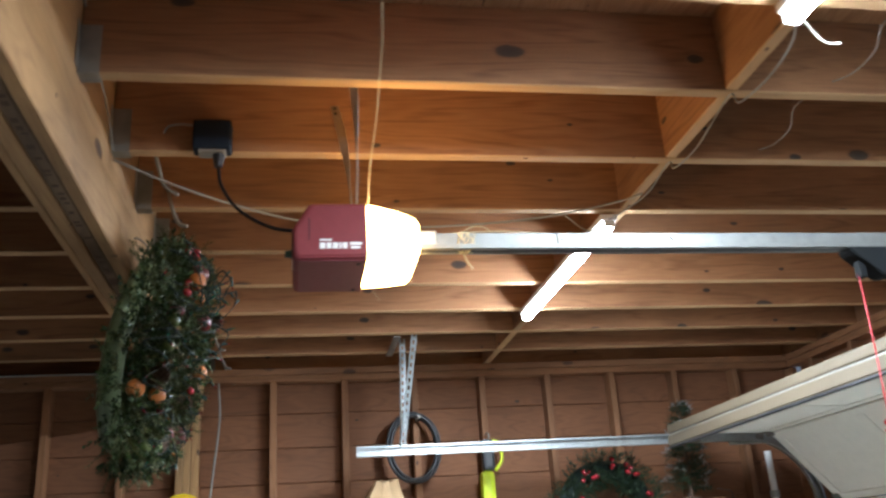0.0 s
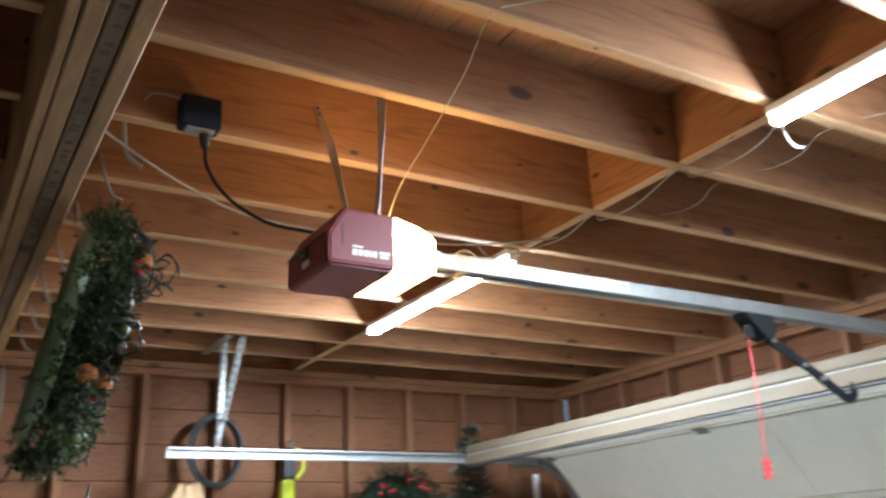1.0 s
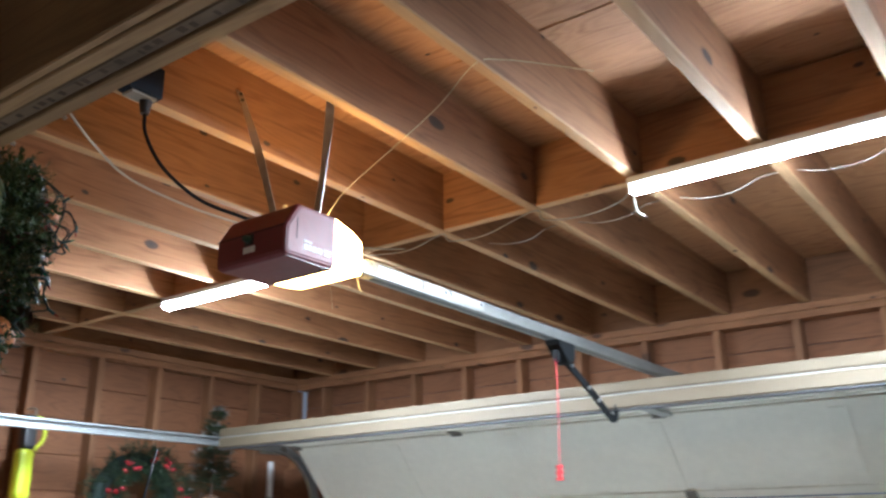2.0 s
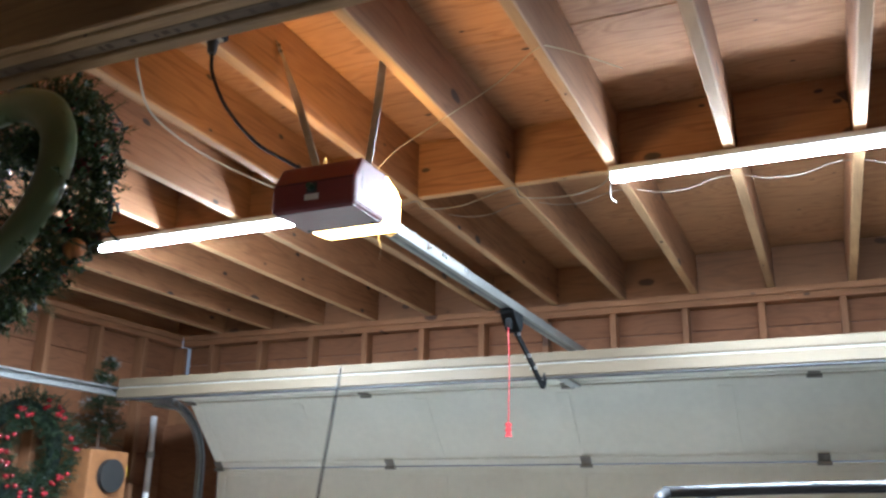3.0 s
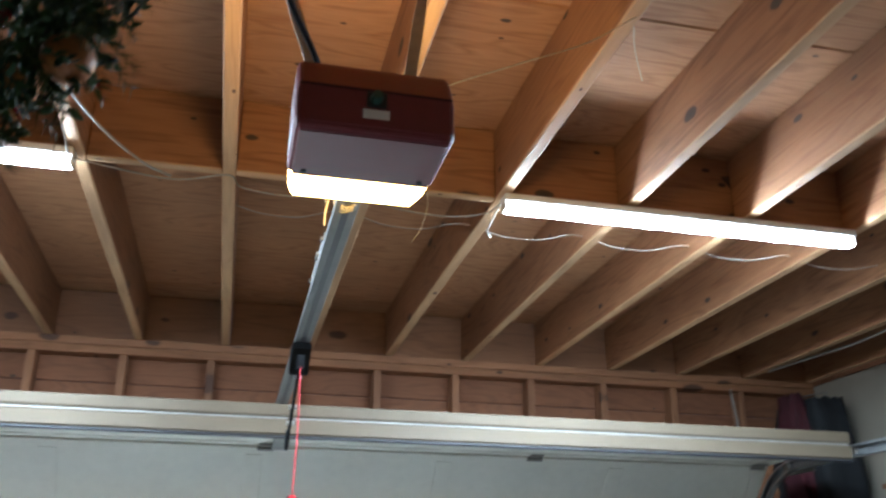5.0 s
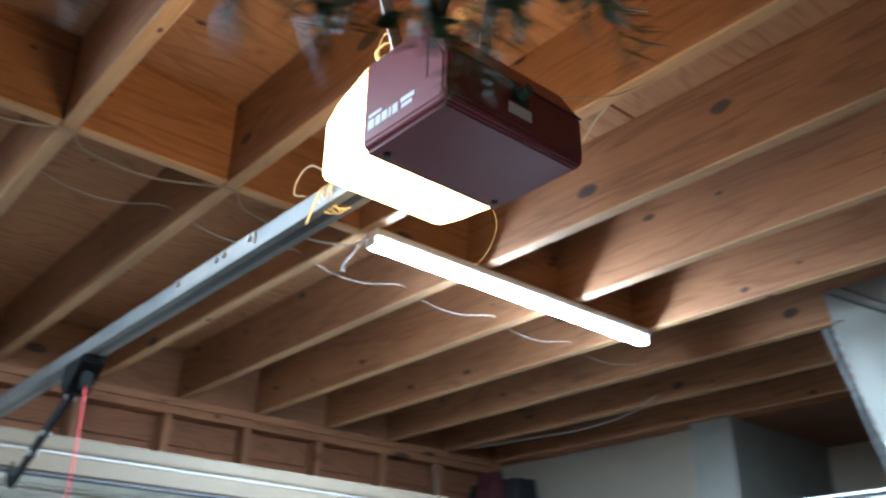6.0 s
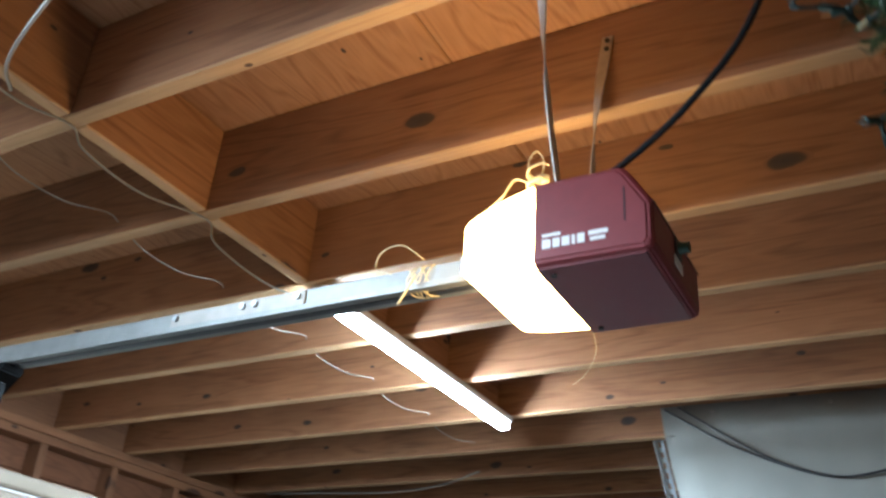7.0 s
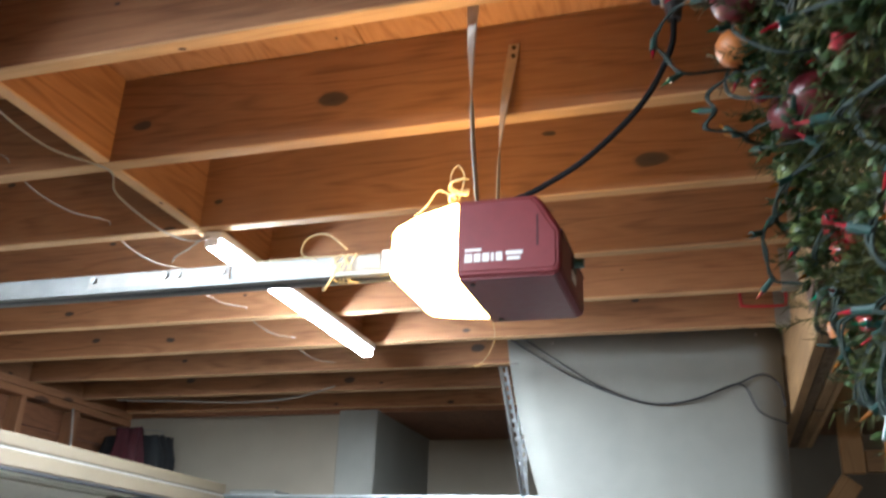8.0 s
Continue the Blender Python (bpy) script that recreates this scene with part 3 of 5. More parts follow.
# ---- overhead door, part way down ----
DX0, DX1 = -2.42, 2.36
PANEL_GREY = plain("inner_panel_grey", (0.42, 0.42, 0.40), rough=0.6, spot=0.05)
door = thing("garage_door", "white steel sectional door, partly lowered on its tracks", "garage door")
SEC = 0.535
joints = [(1.85, 2.262), (2.382, 2.246), (2.722, 1.862), (2.735, 1.328), (2.735, 0.793)]
def section(k, a, b):
    """One steel door section from a to b in the y-z plane; its room side shows a skin, rails and stiles."""
    (ya, za), (yb, zb) = a, b
    d = Vector((0, yb - ya, zb - za)); length = d.length - 0.006
    y = d.normalized(); x = Vector((1, 0, 0)); z = x.cross(y)          # z: out of the room
    m = Matrix.Translation((0, ya, za)) @ Matrix((x, y, z)).transposed().to_4x4()
    sec = new("section"); sec.parent = door
    part("skin", box_bm(bmesh.new(), DX0, DX1, 0.003, length, 0.006, 0.048, m=m), DOOR_WHITE, sec)
    for y0, y1 in ((0.003, 0.045), (length - 0.045, length)):
        part("rail", box_bm(bmesh.new(), DX0, DX1, y0, y1, 0.0, 0.0055, 0.0015, m=m), DOOR_WHITE, sec)
    for x in (DX0, -1.69, -0.88, -0.07, 0.75, 1.56, DX1 - 0.07):
        part("stile", box_bm(bmesh.new(), x, x + 0.07, 0.047, length - 0.047, 0.001, 0.0055, 0.0015, m=m), DOOR_WHITE, sec)
    if k:
        part("lip", box_bm(bmesh.new(), DX0 + 0.01, DX1 - 0.01, 0.001, 0.013, -0.012, -0.0005, 0.003, m=m), DOOR_WHITE, sec, "folded white edge along the joint")
    if k == 0:
        for x0, x1 in zip((-2.34, -1.6, -0.79, 0.02, 0.84, 1.65), (-1.71, -0.90, -0.09, 0.73, 1.54, 2.28)):
            part("inner_panel", box_bm(bmesh.new(), x0 + 0.02, x1 - 0.02, 0.05, 0.20, 0.0025, 0.0055, m=m), PANEL_GREY, sec)
    if k < 3:
        for x in (DX0 + 0.02, -1.17, 0.01, 1.19, DX1 - 0.06):
            hm = m @ Matrix.Translation((x, length + 0.003, 0))
            bm = box_bm(bmesh.new(), -0.028, 0.028, -0.055, -0.006, -0.008, -0.0005, 0.002, m=hm)
            q = [[bm.verts.new(hm @ Vector((x1, y1, z1))) for x1, y1 in ((-0.030, 0.006), (0.030, 0.006), (0.030, 0.030), (0.007, 0.088), (-0.007, 0.088), (-0.030, 0.030))] for z1 in (-0.008, -0.0005)]
            bm.faces.new(q[0]), bm.faces.new(q[1][::-1])
            for c in range(6):
                bm.faces.new((q[0][c], q[1][c], q[1][(c + 1) % 6], q[0][(c + 1) % 6]))
            cyl_bm(bm, hm @ Vector((-0.034, 0, -0.012)), hm @ Vector((0.034, 0, -0.012)), 0.010, seg=10)
            part("hinge", bm, GALV_DULL, sec, "grey steel hinge")
    return sec, m
for k in range(4):
    sec, m = section(k, joints[k], joints[k + 1])
    if k == 0:
        # ribbed stiffening strut and top edge, facing the room
        part("top_edge", box_bm(bmesh.new(), DX0 - 0.01, DX1 + 0.01, -0.012, 0.002, 0.000, 0.050, 0.002, m=m), DOOR_WHITE, sec)
        bm = box_bm(bmesh.new(), DX0 - 0.05, DX1 + 0.03, -0.040, -0.012, 0.004, 0.052, 0.009, m=m)
        part("upper_flange", bm, STRUT, sec, "rounded metal top flange")
        part("groove", box_bm(bmesh.new(), DX0 - 0.04, DX1 + 0.02, -0.033, -0.0125, -0.004, 0.0035, m=m), GALV_DULL, sec)
        bm = box_bm(bmesh.new(), DX0 - 0.05, DX1 + 0.03, -0.043, -0.030, -0.062, -0.0045, 0.006, m=m)
        box_bm(bm, DX0 - 0.05, DX1 + 0.03, -0.029, 0.050, -0.0085, -0.0050, 0.001, m=m)
        part("strut", bm, STRUT, sec, "long folded steel strut")
        part("strut_lip", box_bm(bmesh.new(), DX0 - 0.05, DX1 + 0.03, -0.040, -0.012, -0.071, -0.0625, 0.001, m=m), DARK, sec, "dark lower lip")
        bm = box_bm(bmesh.new(), OX - 0.02, OX + 0.035, -0.015, 0.50, -0.022, -0.006, 0.002, m=m)
        part("arm_bracket", bm, GALV, sec, "punched steel arm bracket")
        for x in (DX0 - 0.05, DX1 + 0.01):
            part("top_roller_bracket", box_bm(bmesh.new(), x, x + 0.06, 0.02, 0.12, -0.045, -0.002, 0.003, m=m), GALV_DULL, sec)
part("bottom_seal", box_bm(bmesh.new(), DX0, DX1, 2.742, 2.775, 0.758, 0.793, 0.004), DARK, door)
# tracks
def track(x, s, yend, hang=0.23):
    t = thing("door_track", "galvanised steel door track curving down to the floor", "door track", "door tracks")
    pts = [(yend, 2.25), (2.30, 2.25)]
    for k in range(1, 9):
        a = math.pi / 2 * k / 8
        pts.append((2.30 + 0.38 * math.sin(a), 2.25 - 0.38 * (1 - math.cos(a))))
    pts.append((2.68, 0.03))
    bm = bmesh.new()
    sect = [(0, -0.026), (0.028, -0.026), (0.028, -0.016), (0.026, -0.016), (0.026, -0.0235), (0.0022, -0.0235), (0.0022, 0.0235), (0.026, 0.0235), (0.026, 0.016), (0.028, 0.016), (0.028, 0.026), (0, 0.026)]
    rings = []
    for k, (y, z) in enumerate(pts):
        y0, z0 = pts[max(k - 1, 0)]; y1, z1 = pts[min(k + 1, len(pts) - 1)]
        d = Vector((0, y1 - y0, z1 - z0)).normalized(); up = Vector((1, 0, 0)).cross(d)
        rings.append([bm.verts.new(Vector((x, y, z)) + Vector((s * u, 0, 0)) + up * v) for u, v in sect])
    n = len(sect)
    for a, b in zip(rings, rings[1:]):
        for k in range(n):
            bm.faces.new((a[k], a[(k + 1) % n], b[(k + 1) % n], b[k]))
    bm.faces.new(rings[0]), bm.faces.new(rings[-1][::-1])
    part("channel", bm, GALV, t)
    part("stiffener", box_bm(bmesh.new(), min(x, x - s * 0.026), max(x, x - s * 0.026), yend + 0.02, 2.25, 2.2765, 2.2795), GALV, t)
    for y, z in ((1.895, 2.249), (2.382, 2.241)):
        part("roller", cyl_bm(bmesh.new(), (x + s * 0.006, y, z), (x + s * 0.022, y, z), 0.022), GALV_DULL, t)
    part("curve_plate", box_bm(bmesh.new(), min(x - s * 0.006, x), max(x - s * 0.006, x), 2.20, 2.40, 2.205, 2.262, 0.002), GALV_DULL, t)
    angle_iron("hanger_bar", (x, yend + hang, 2.27), (x + s * 0.01, yend + hang + 0.02, H + 0.05), t, toward=(s, 0, 0))
    angle_iron("hanger_bar", (x + s * 0.004, yend + hang - 0.005, 2.27), (x + s * 0.20, yend + hang + 0.07, H + 0.08), t, toward=(s, 0, 0))
    part("cross_bar", box_bm(bmesh.new(), min(x - s * 0.15, x + s * 0.28), max(x - s * 0.15, x + s * 0.28), yend + hang - 0.04, yend + hang - 0.005, H - 0.008, H - 0.002), GALV_DULL, t)
    part("jamb_bracket", box_bm(bmesh.new(), min(x - s * 0.03, x), max(x - s * 0.03, x), 2.70, Y_WALL, 1.5, 1.55), GALV, t)
    return t
track(-2.545, 1, 0.12)
track(2.475, -1, 0.04, 0.37)

# ---- plug box, cords and cables round the opener ----
plug = thing("outlet_box", "dark blue outlet box with a plug on a joist", "outlet box")
XL = -0.5 * S + 0.0205
part("box", box_bm(bmesh.new(), XL, XL + 0.055, -0.475, -0.370, 2.785, 2.875, 0.005), BLUEBOX, plug)
part("outlet", box_bm(bmesh.new(), XL + 0.004, XL + 0.05, -0.460, -0.385, 2.7775, 2.7845, 0.002), WHITE_CORD, plug, "white outlet face")
part("plug", cyl_bm(bmesh.new(), (XL + 0.03, -0.405, 2.774), (XL + 0.03, -0.405, 2.738), 0.017, 0.011), DARK, plug)
power = thing("power_cord", "black power cord drooping from outlet to opener", "power cord")
part("lead", pipe_bm(bmesh.new(), [(XL + 0.03, -0.405, 2.74), (XL + 0.032, -0.395, 2.68), (XL + 0.05, -0.345, 2.60), (XL + 0.085, -0.255, 2.535), (XL + 0.13, -0.165, 2.508), (XL + 0.155, -0.10, 2.4965)], 0.005), MATTE, power)

def cable(label, pts, r, material=None, name="cable", category="cable", group=""):
    t = thing(name, label, category, group)
    part("strand", pipe_bm(bmesh.new(), pts, r), material or WHITE_CORD, t)
    return t
cable("white cable slung from the beam to the tube lights", [(-0.19, BEAM_F + 0.008, 2.775), (-0.30, -0.53, 2.745), (-0.42, -0.38, 2.74), (-0.55, -0.18, 2.74), (-0.60, 0.05, 2.74), (-0.59, 0.25, 2.735), (-0.55, 0.48, 2.735), (-0.49, 0.68, 2.74), (-0.42, 0.85, 2.755), (-0.36, 0.92, 2.76)], 0.0038)
cable("thin white lead joining the two tube lights", [(0.60, 0.905, 2.775), (0.55, 0.93, 2.745), (0.42, 0.94, 2.728), (0.25, 0.95, 2.750), (0.205, 0.95, 2.795), (0.0, 0.945, 2.748), (-0.16, 0.945, 2.757), (-0.205, 0.95, 2.795), (-0.36, 0.93, 2.755), (-0.61, 0.905, 2.775)], 0.0025)
weave = []
for k in range(-1, 5):
    x = (k + 0.5) * S
    weave += [(x, 1.25, 2.84), (x + 0.10, 1.26, 2.818), (x + 0.22, 1.24, 2.808), (x + 0.32, 1.20, 2.82)]
cable("white cable threaded through the joists", weave, 0.0017)
cable("white cable loop hanging below the joists", [(0.60, 0.92, 2.775), (0.585, 0.96, 2.735), (0.58, 0.99, 2.715), (0.595, 1.01, 2.705)], 0.0024)
cable("white cable loop hanging by the tube light", [(-0.61, 0.90, 2.775), (-0.625, 0.86, 2.74), (-0.605, 0.80, 2.73), (-0.62, 0.74, 2.79)], 0.003)
for k in range(-8, -1):
    x = (k + 0.5) * S
    cable("short white cable loop dipping below a joist", [(x + 0.024, -0.60, 2.87), (x + 0.05, -0.585, 2.80), (x + 0.055, -0.56, 2.735), (x + 0.06, -0.53, 2.72)], 0.006, group="white cable loops")
x = -0.5 * S
cable("short white cable loop dipping below a joist", [(x - 0.03, -0.60, 2.86), (x - 0.08, -0.585, 2.80), (x - 0.10, -0.57, 2.75), (x - 0.10, -0.53, 2.72)], 0.006, group="white cable loops")
cable("thin pale wire on the beam face", [(0.25, BEAM_F + 0.006, 3.0), (0.1, BEAM_F + 0.012, 2.92), (-0.1, BEAM_F + 0.012, 2.84), (-0.17, BEAM_F + 0.01, 2.79)], 0.003)

cable("short white lead beside the outlet box", [(XL + 0.002, -0.56, 2.855), (XL + 0.012, -0.545, 2.872), (XL + 0.02, -0.51, 2.875), (XL + 0.03, -0.474, 2.865)], 0.003)

# twine
cable("thin twine rising from the opener to a joist", [(0.12, -0.02, 2.488), (0.20, -0.02, 2.56), (0.34, -0.013, 2.635), (0.50, -0.012, 2.715), (0.612, -0.012, 2.795), (0.645, 0.06, 2.83), (0.70, 0.17, 2.85), (0.78, 0.30, 2.86)], 0.0013, TWINE, "twine", "twine")
knot = thing("twine_knot", "yellow twine knotted round the lens top", "twine")
random.seed(4)
for k in range(5):
    a = k * 1.3
    c = Vector((OX - 0.085, -0.015, 2.505))
    pts = [c + Vector((0.014 * math.cos(a + q * 1.25), 0.018 * math.sin(a + q * 1.25), 0.006 * q + 0.004 * k)) for q in range(6)]
    part("coil", pipe_bm(bmesh.new(), pts, 0.0012, 5, 4), TWINE, knot)
part("loop", pipe_bm(bmesh.new(), [(OX - 0.085, -0.01, 2.51), (OX - 0.088, 0.0, 2.555), (OX - 0.085, -0.012, 2.578), (OX - 0.082, -0.024, 2.555), (OX - 0.085, -0.016, 2.51)], 0.0012, 5, 5), TWINE, knot)
part("tail", pipe_bm(bmesh.new(), [(OX - 0.085, -0.01, 2.512), (OX - 0.09, 0.02, 2.53), (OX - 0.095, 0.04, 2.50), (OX - 0.10, 0.06, 2.478)], 0.0014, 5, 4), TWINE, knot)
knot2 = thing("twine_bow", "yellow twine bow tied round the rail", "twine")
for k in range(6):
    a = k * 1.7
    c = Vector((OX + 0.008, 0.215 + 0.006 * k, 2.432))
    pts = [c + Vector((0.026 * math.cos(a + q * 1.05), 0.010 * math.sin(q * 2.0 + k), 0.028 * math.sin(a + q * 1.05))) for q in range(7)]
    part("coil", pipe_bm(bmesh.new(), pts, 0.0013, 5, 4), TWINE, knot2)
part("loop", pipe_bm(bmesh.new(), [(OX - 0.02, 0.22, 2.46), (OX - 0.03, 0.26, 2.49), (OX - 0.03, 0.30, 2.485), (OX - 0.03, 0.31, 2.455), (OX - 0.025, 0.28, 2.44)], 0.0012, 5, 5), TWINE, knot2)
part("tail", pipe_bm(bmesh.new(), [(OX - 0.028, 0.23, 2.43), (OX - 0.034, 0.24, 2.40), (OX - 0.034, 0.255, 2.375)], 0.0022, 5, 4), TWINE, knot2)
cable("loose thread hanging below the opener", [(0.168, -0.030, 2.352), (0.171, -0.034, 2.312), (0.164, -0.020, 2.275), (0.150, -0.002, 2.252)], 0.0004, TWINE, "twine", "twine")
cable("thin twine lying along the rail", [(OX + 0.008, 0.20, 2.458), (OX + 0.010, 0.33, 2.462), (OX + 0.004, 0.48, 2.457), (OX + 0.008, 0.62, 2.4545)], 0.0012, TWINE, "twine", "twine")

# ---- white panel and its cables ----
panel = thing("hanging_board", "large white board hung on a joist face", "board")
bm = bmesh.new()
NX, NZ = 10, 14
grid = {}
for i in range(NX + 1):
    for k in range(NZ + 1):
        u, v = i / NX, k / NZ
        y0, y1 = -0.693 + 0.06 * v, 0.417 - 0.51 * min(0.55, v) ** 1.43
        x = 2.206 - 0.010 * v + 0.05 * (u ** 4) * v + 0.003 * math.sin(u * 5 + v * 3)
        grid[i, k] = bm.verts.new((x, y0 + (y1 - y0) * u, 2.912 - 1.70 * v))
for i in range(NX):
    for k in range(NZ):
        bm.faces.new((grid[i, k], grid[i + 1, k], grid[i + 1, k + 1], grid[i, k + 1])).smooth = True
bmesh.ops.recalc_face_normals(bm, faces=bm.faces[:])
bmesh.ops.solidify(bm, geom=bm.faces[:], thickness=-0.004)
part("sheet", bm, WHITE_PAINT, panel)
for y in (-0.6, -0.2, 0.22):
    part("screw", cyl_bm(bmesh.new(), (2.203, y, 2.88), (2.214, y, 2.88), 0.007, seg=8), GALV_DULL, panel)
cable("black cable drooping across the white board", [(2.195, 0.40, 2.90), (2.19, 0.143, 2.733), (2.19, -0.128, 2.617), (2.19, -0.304, 2.612), (2.19, -0.501, 2.674), (2.19, -0.609, 2.713), (2.19, -0.667, 2.667), (2.19, -0.682, 2.583)], 0.0038, DARK, group="black cables")
cable("black cable drooping across the white board", [(2.190, 0.346, 2.904), (2.185, 0.05, 2.697), (2.185, -0.173, 2.608), (2.185, -0.348, 2.619), (2.185, -0.522, 2.675), (2.185, -0.585, 2.567), (2.185, -0.685, 2.517)], 0.0036, DARK, group="black cables")
hook = thing("red_hook", "red coated wire hook on a joist", "hook")
part("bar", pipe_bm(bmesh.new(), [(1.809, -0.535, 2.925), (1.785, -0.535, 2.924), (1.770, -0.536, 2.913), (1.768, -0.539, 2.873), (1.768, -0.551, 2.860), (1.768, -0.676, 2.856), (1.768, -0.688, 2.868), (1.770, -0.691, 2.905), (1.785, -0.692, 2.916), (1.809, -0.692, 2.917)], 0.0055), RED, hook)

# ---- wooden rack under the beam ----
rack = thing("wooden_rack", "rough wooden rack of fir posts and rails", "rack")
board("rack_post", (2.60, -0.945, 2.385), (2.60, -0.945, H - 0.002), 0.038, 0.089, BEAM, rack, up=(0, 1, 0))
board("rack_post", (2.60, -1.75, 0.0), (2.60, -1.75, H - 0.002), 0.038, 0.089, BEAM, rack, up=(0, 1, 0))
board("rack_post", (2.60, -0.56, 0.0), (2.60, -0.56, 1.96), 0.038, 0.089, BEAM, rack, up=(0, 1, 0))
board("rack_rail", (2.60, -0.992, 2.435), (2.60, -1.703, 2.435), 0.038, 0.089, BEAM, rack)
board("rack_brace", (2.60, -0.935, 2.36), (2.60, -0.60, 1.93), 0.037, 0.089, BEAM, rack, up=(0, 1, 0))

# ---- the wreath on the beam ----
def leafy(name, dark, light, rough=0.45):
    m, n, l, p = nodes_of(name)
    geo, tc = n.new("ShaderNodeNewGeometry"), n.new("ShaderNodeTexCoord")
    nz = n.new("ShaderNodeTexNoise"); nz.inputs["Scale"].default_value = 35
    l.new(tc.outputs["Object"], nz.inputs["Vector"])
    a = n.new("ShaderNodeMath"); a.operation = "MULTIPLY_ADD"; a.inputs[1].default_value = 0.35
    l.new(nz.outputs["Fac"], a.inputs[0]); l.new(geo.outputs["Random Per Island"], a.inputs[2])
    r = ramp(n, [(0.15, dark), (1.1, light)])
    l.new(a.outputs[0], r.inputs["Fac"]); l.new(r.outputs["Color"], p.inputs["Base Color"])
    p.inputs["Roughness"].default_value = rough
    p.inputs["Specular IOR Level"].default_value = 0.28
    return m
LEAF = leafy("wreath_leaf", (0.006, 0.018, 0.006), (0.034, 0.062, 0.013), 0.55)
NEEDLE = leafy("wreath_needle", (0.008, 0.018, 0.006), (0.070, 0.074, 0.016), 0.6)
RINGM = plain("green_ring", (0.15, 0.19, 0.09), rough=0.32, spot=0.12, scale=9)
APPLE = plain("apple_red", (0.10, 0.008, 0.013), rough=0.38, spot=0.35, scale=12)
BERRY = plain("berry_red", (0.22, 0.012, 0.018), rough=0.25, spot=0.2, scale=20, bump=0.0)
ORANGE = plain("orange_fruit", (0.36, 0.115, 0.022), rough=0.5, spot=0.15, scale=40, bump=0.3)
PEAR = plain("pear_green", (0.085, 0.115, 0.030), rough=0.45, spot=0.2, scale=12)
CONE = plain("pine_cone_brown", (0.07, 0.035, 0.018), rough=0.7, spot=0.3)
WIRE = plain("green_wire", (0.004, 0.014, 0.010), rough=0.85, spot=0.15)
SOCKET = plain("teal_socket", (0.006, 0.034, 0.028), rough=0.4, spot=0.15)
BULB_R, BULB_G, BULB_A = (plain("bulb_" + k, c, rough=0.15, spot=0.05) for k, c in (("red", (0.20, 0.006, 0.014)), ("green", (0.0, 0.12, 0.06)), ("amber", (0.18, 0.06, 0.006))))
SILVER = plain("silver_ribbon", (0.30, 0.31, 0.32), rough=0.3, metal=0.5, spot=0.15)


def leaf_bm(bm, c, d, up, length, wide):
    """A bent leaf of six faces, thick enough to catch light."""
    d = d.normalized(); s = d.cross(up)
    s = s.normalized() if s.length > 1e-4 else Vector((1, 0, 0))
    nrm = s.cross(d)
    rows = []
    for t, w, lift in ((0, 0.12, 0), (0.35, 1.0, 0.10), (0.7, 0.8, 0.08), (1.0, 0.06, -0.10)):
        q = c + d * length * t + nrm * length * lift
        rows.append((bm.verts.new(q - s * wide * w * 0.5), bm.verts.new(q + nrm * wide * 0.12), bm.verts.new(q + s * wide * w * 0.5)))
    for a, b in zip(rows, rows[1:]):
        bm.faces.new((a[0], a[1], b[1], b[0])), bm.faces.new((a[1], a[2], b[2], b[1]))


def needle_bm(bm, c, d, length, wide):
    d = d.normalized(); s = d.orthogonal().normalized(); t = d.cross(s)
    b = [bm.verts.new(c + (s * math.cos(a) + t * math.sin(a)) * wide) for a in (0, 2.1, 4.2)]
    tip = bm.verts.new(c + d * length)
    for k in range(3):
        bm.faces.new((b[k], b[(k + 1) % 3], tip))


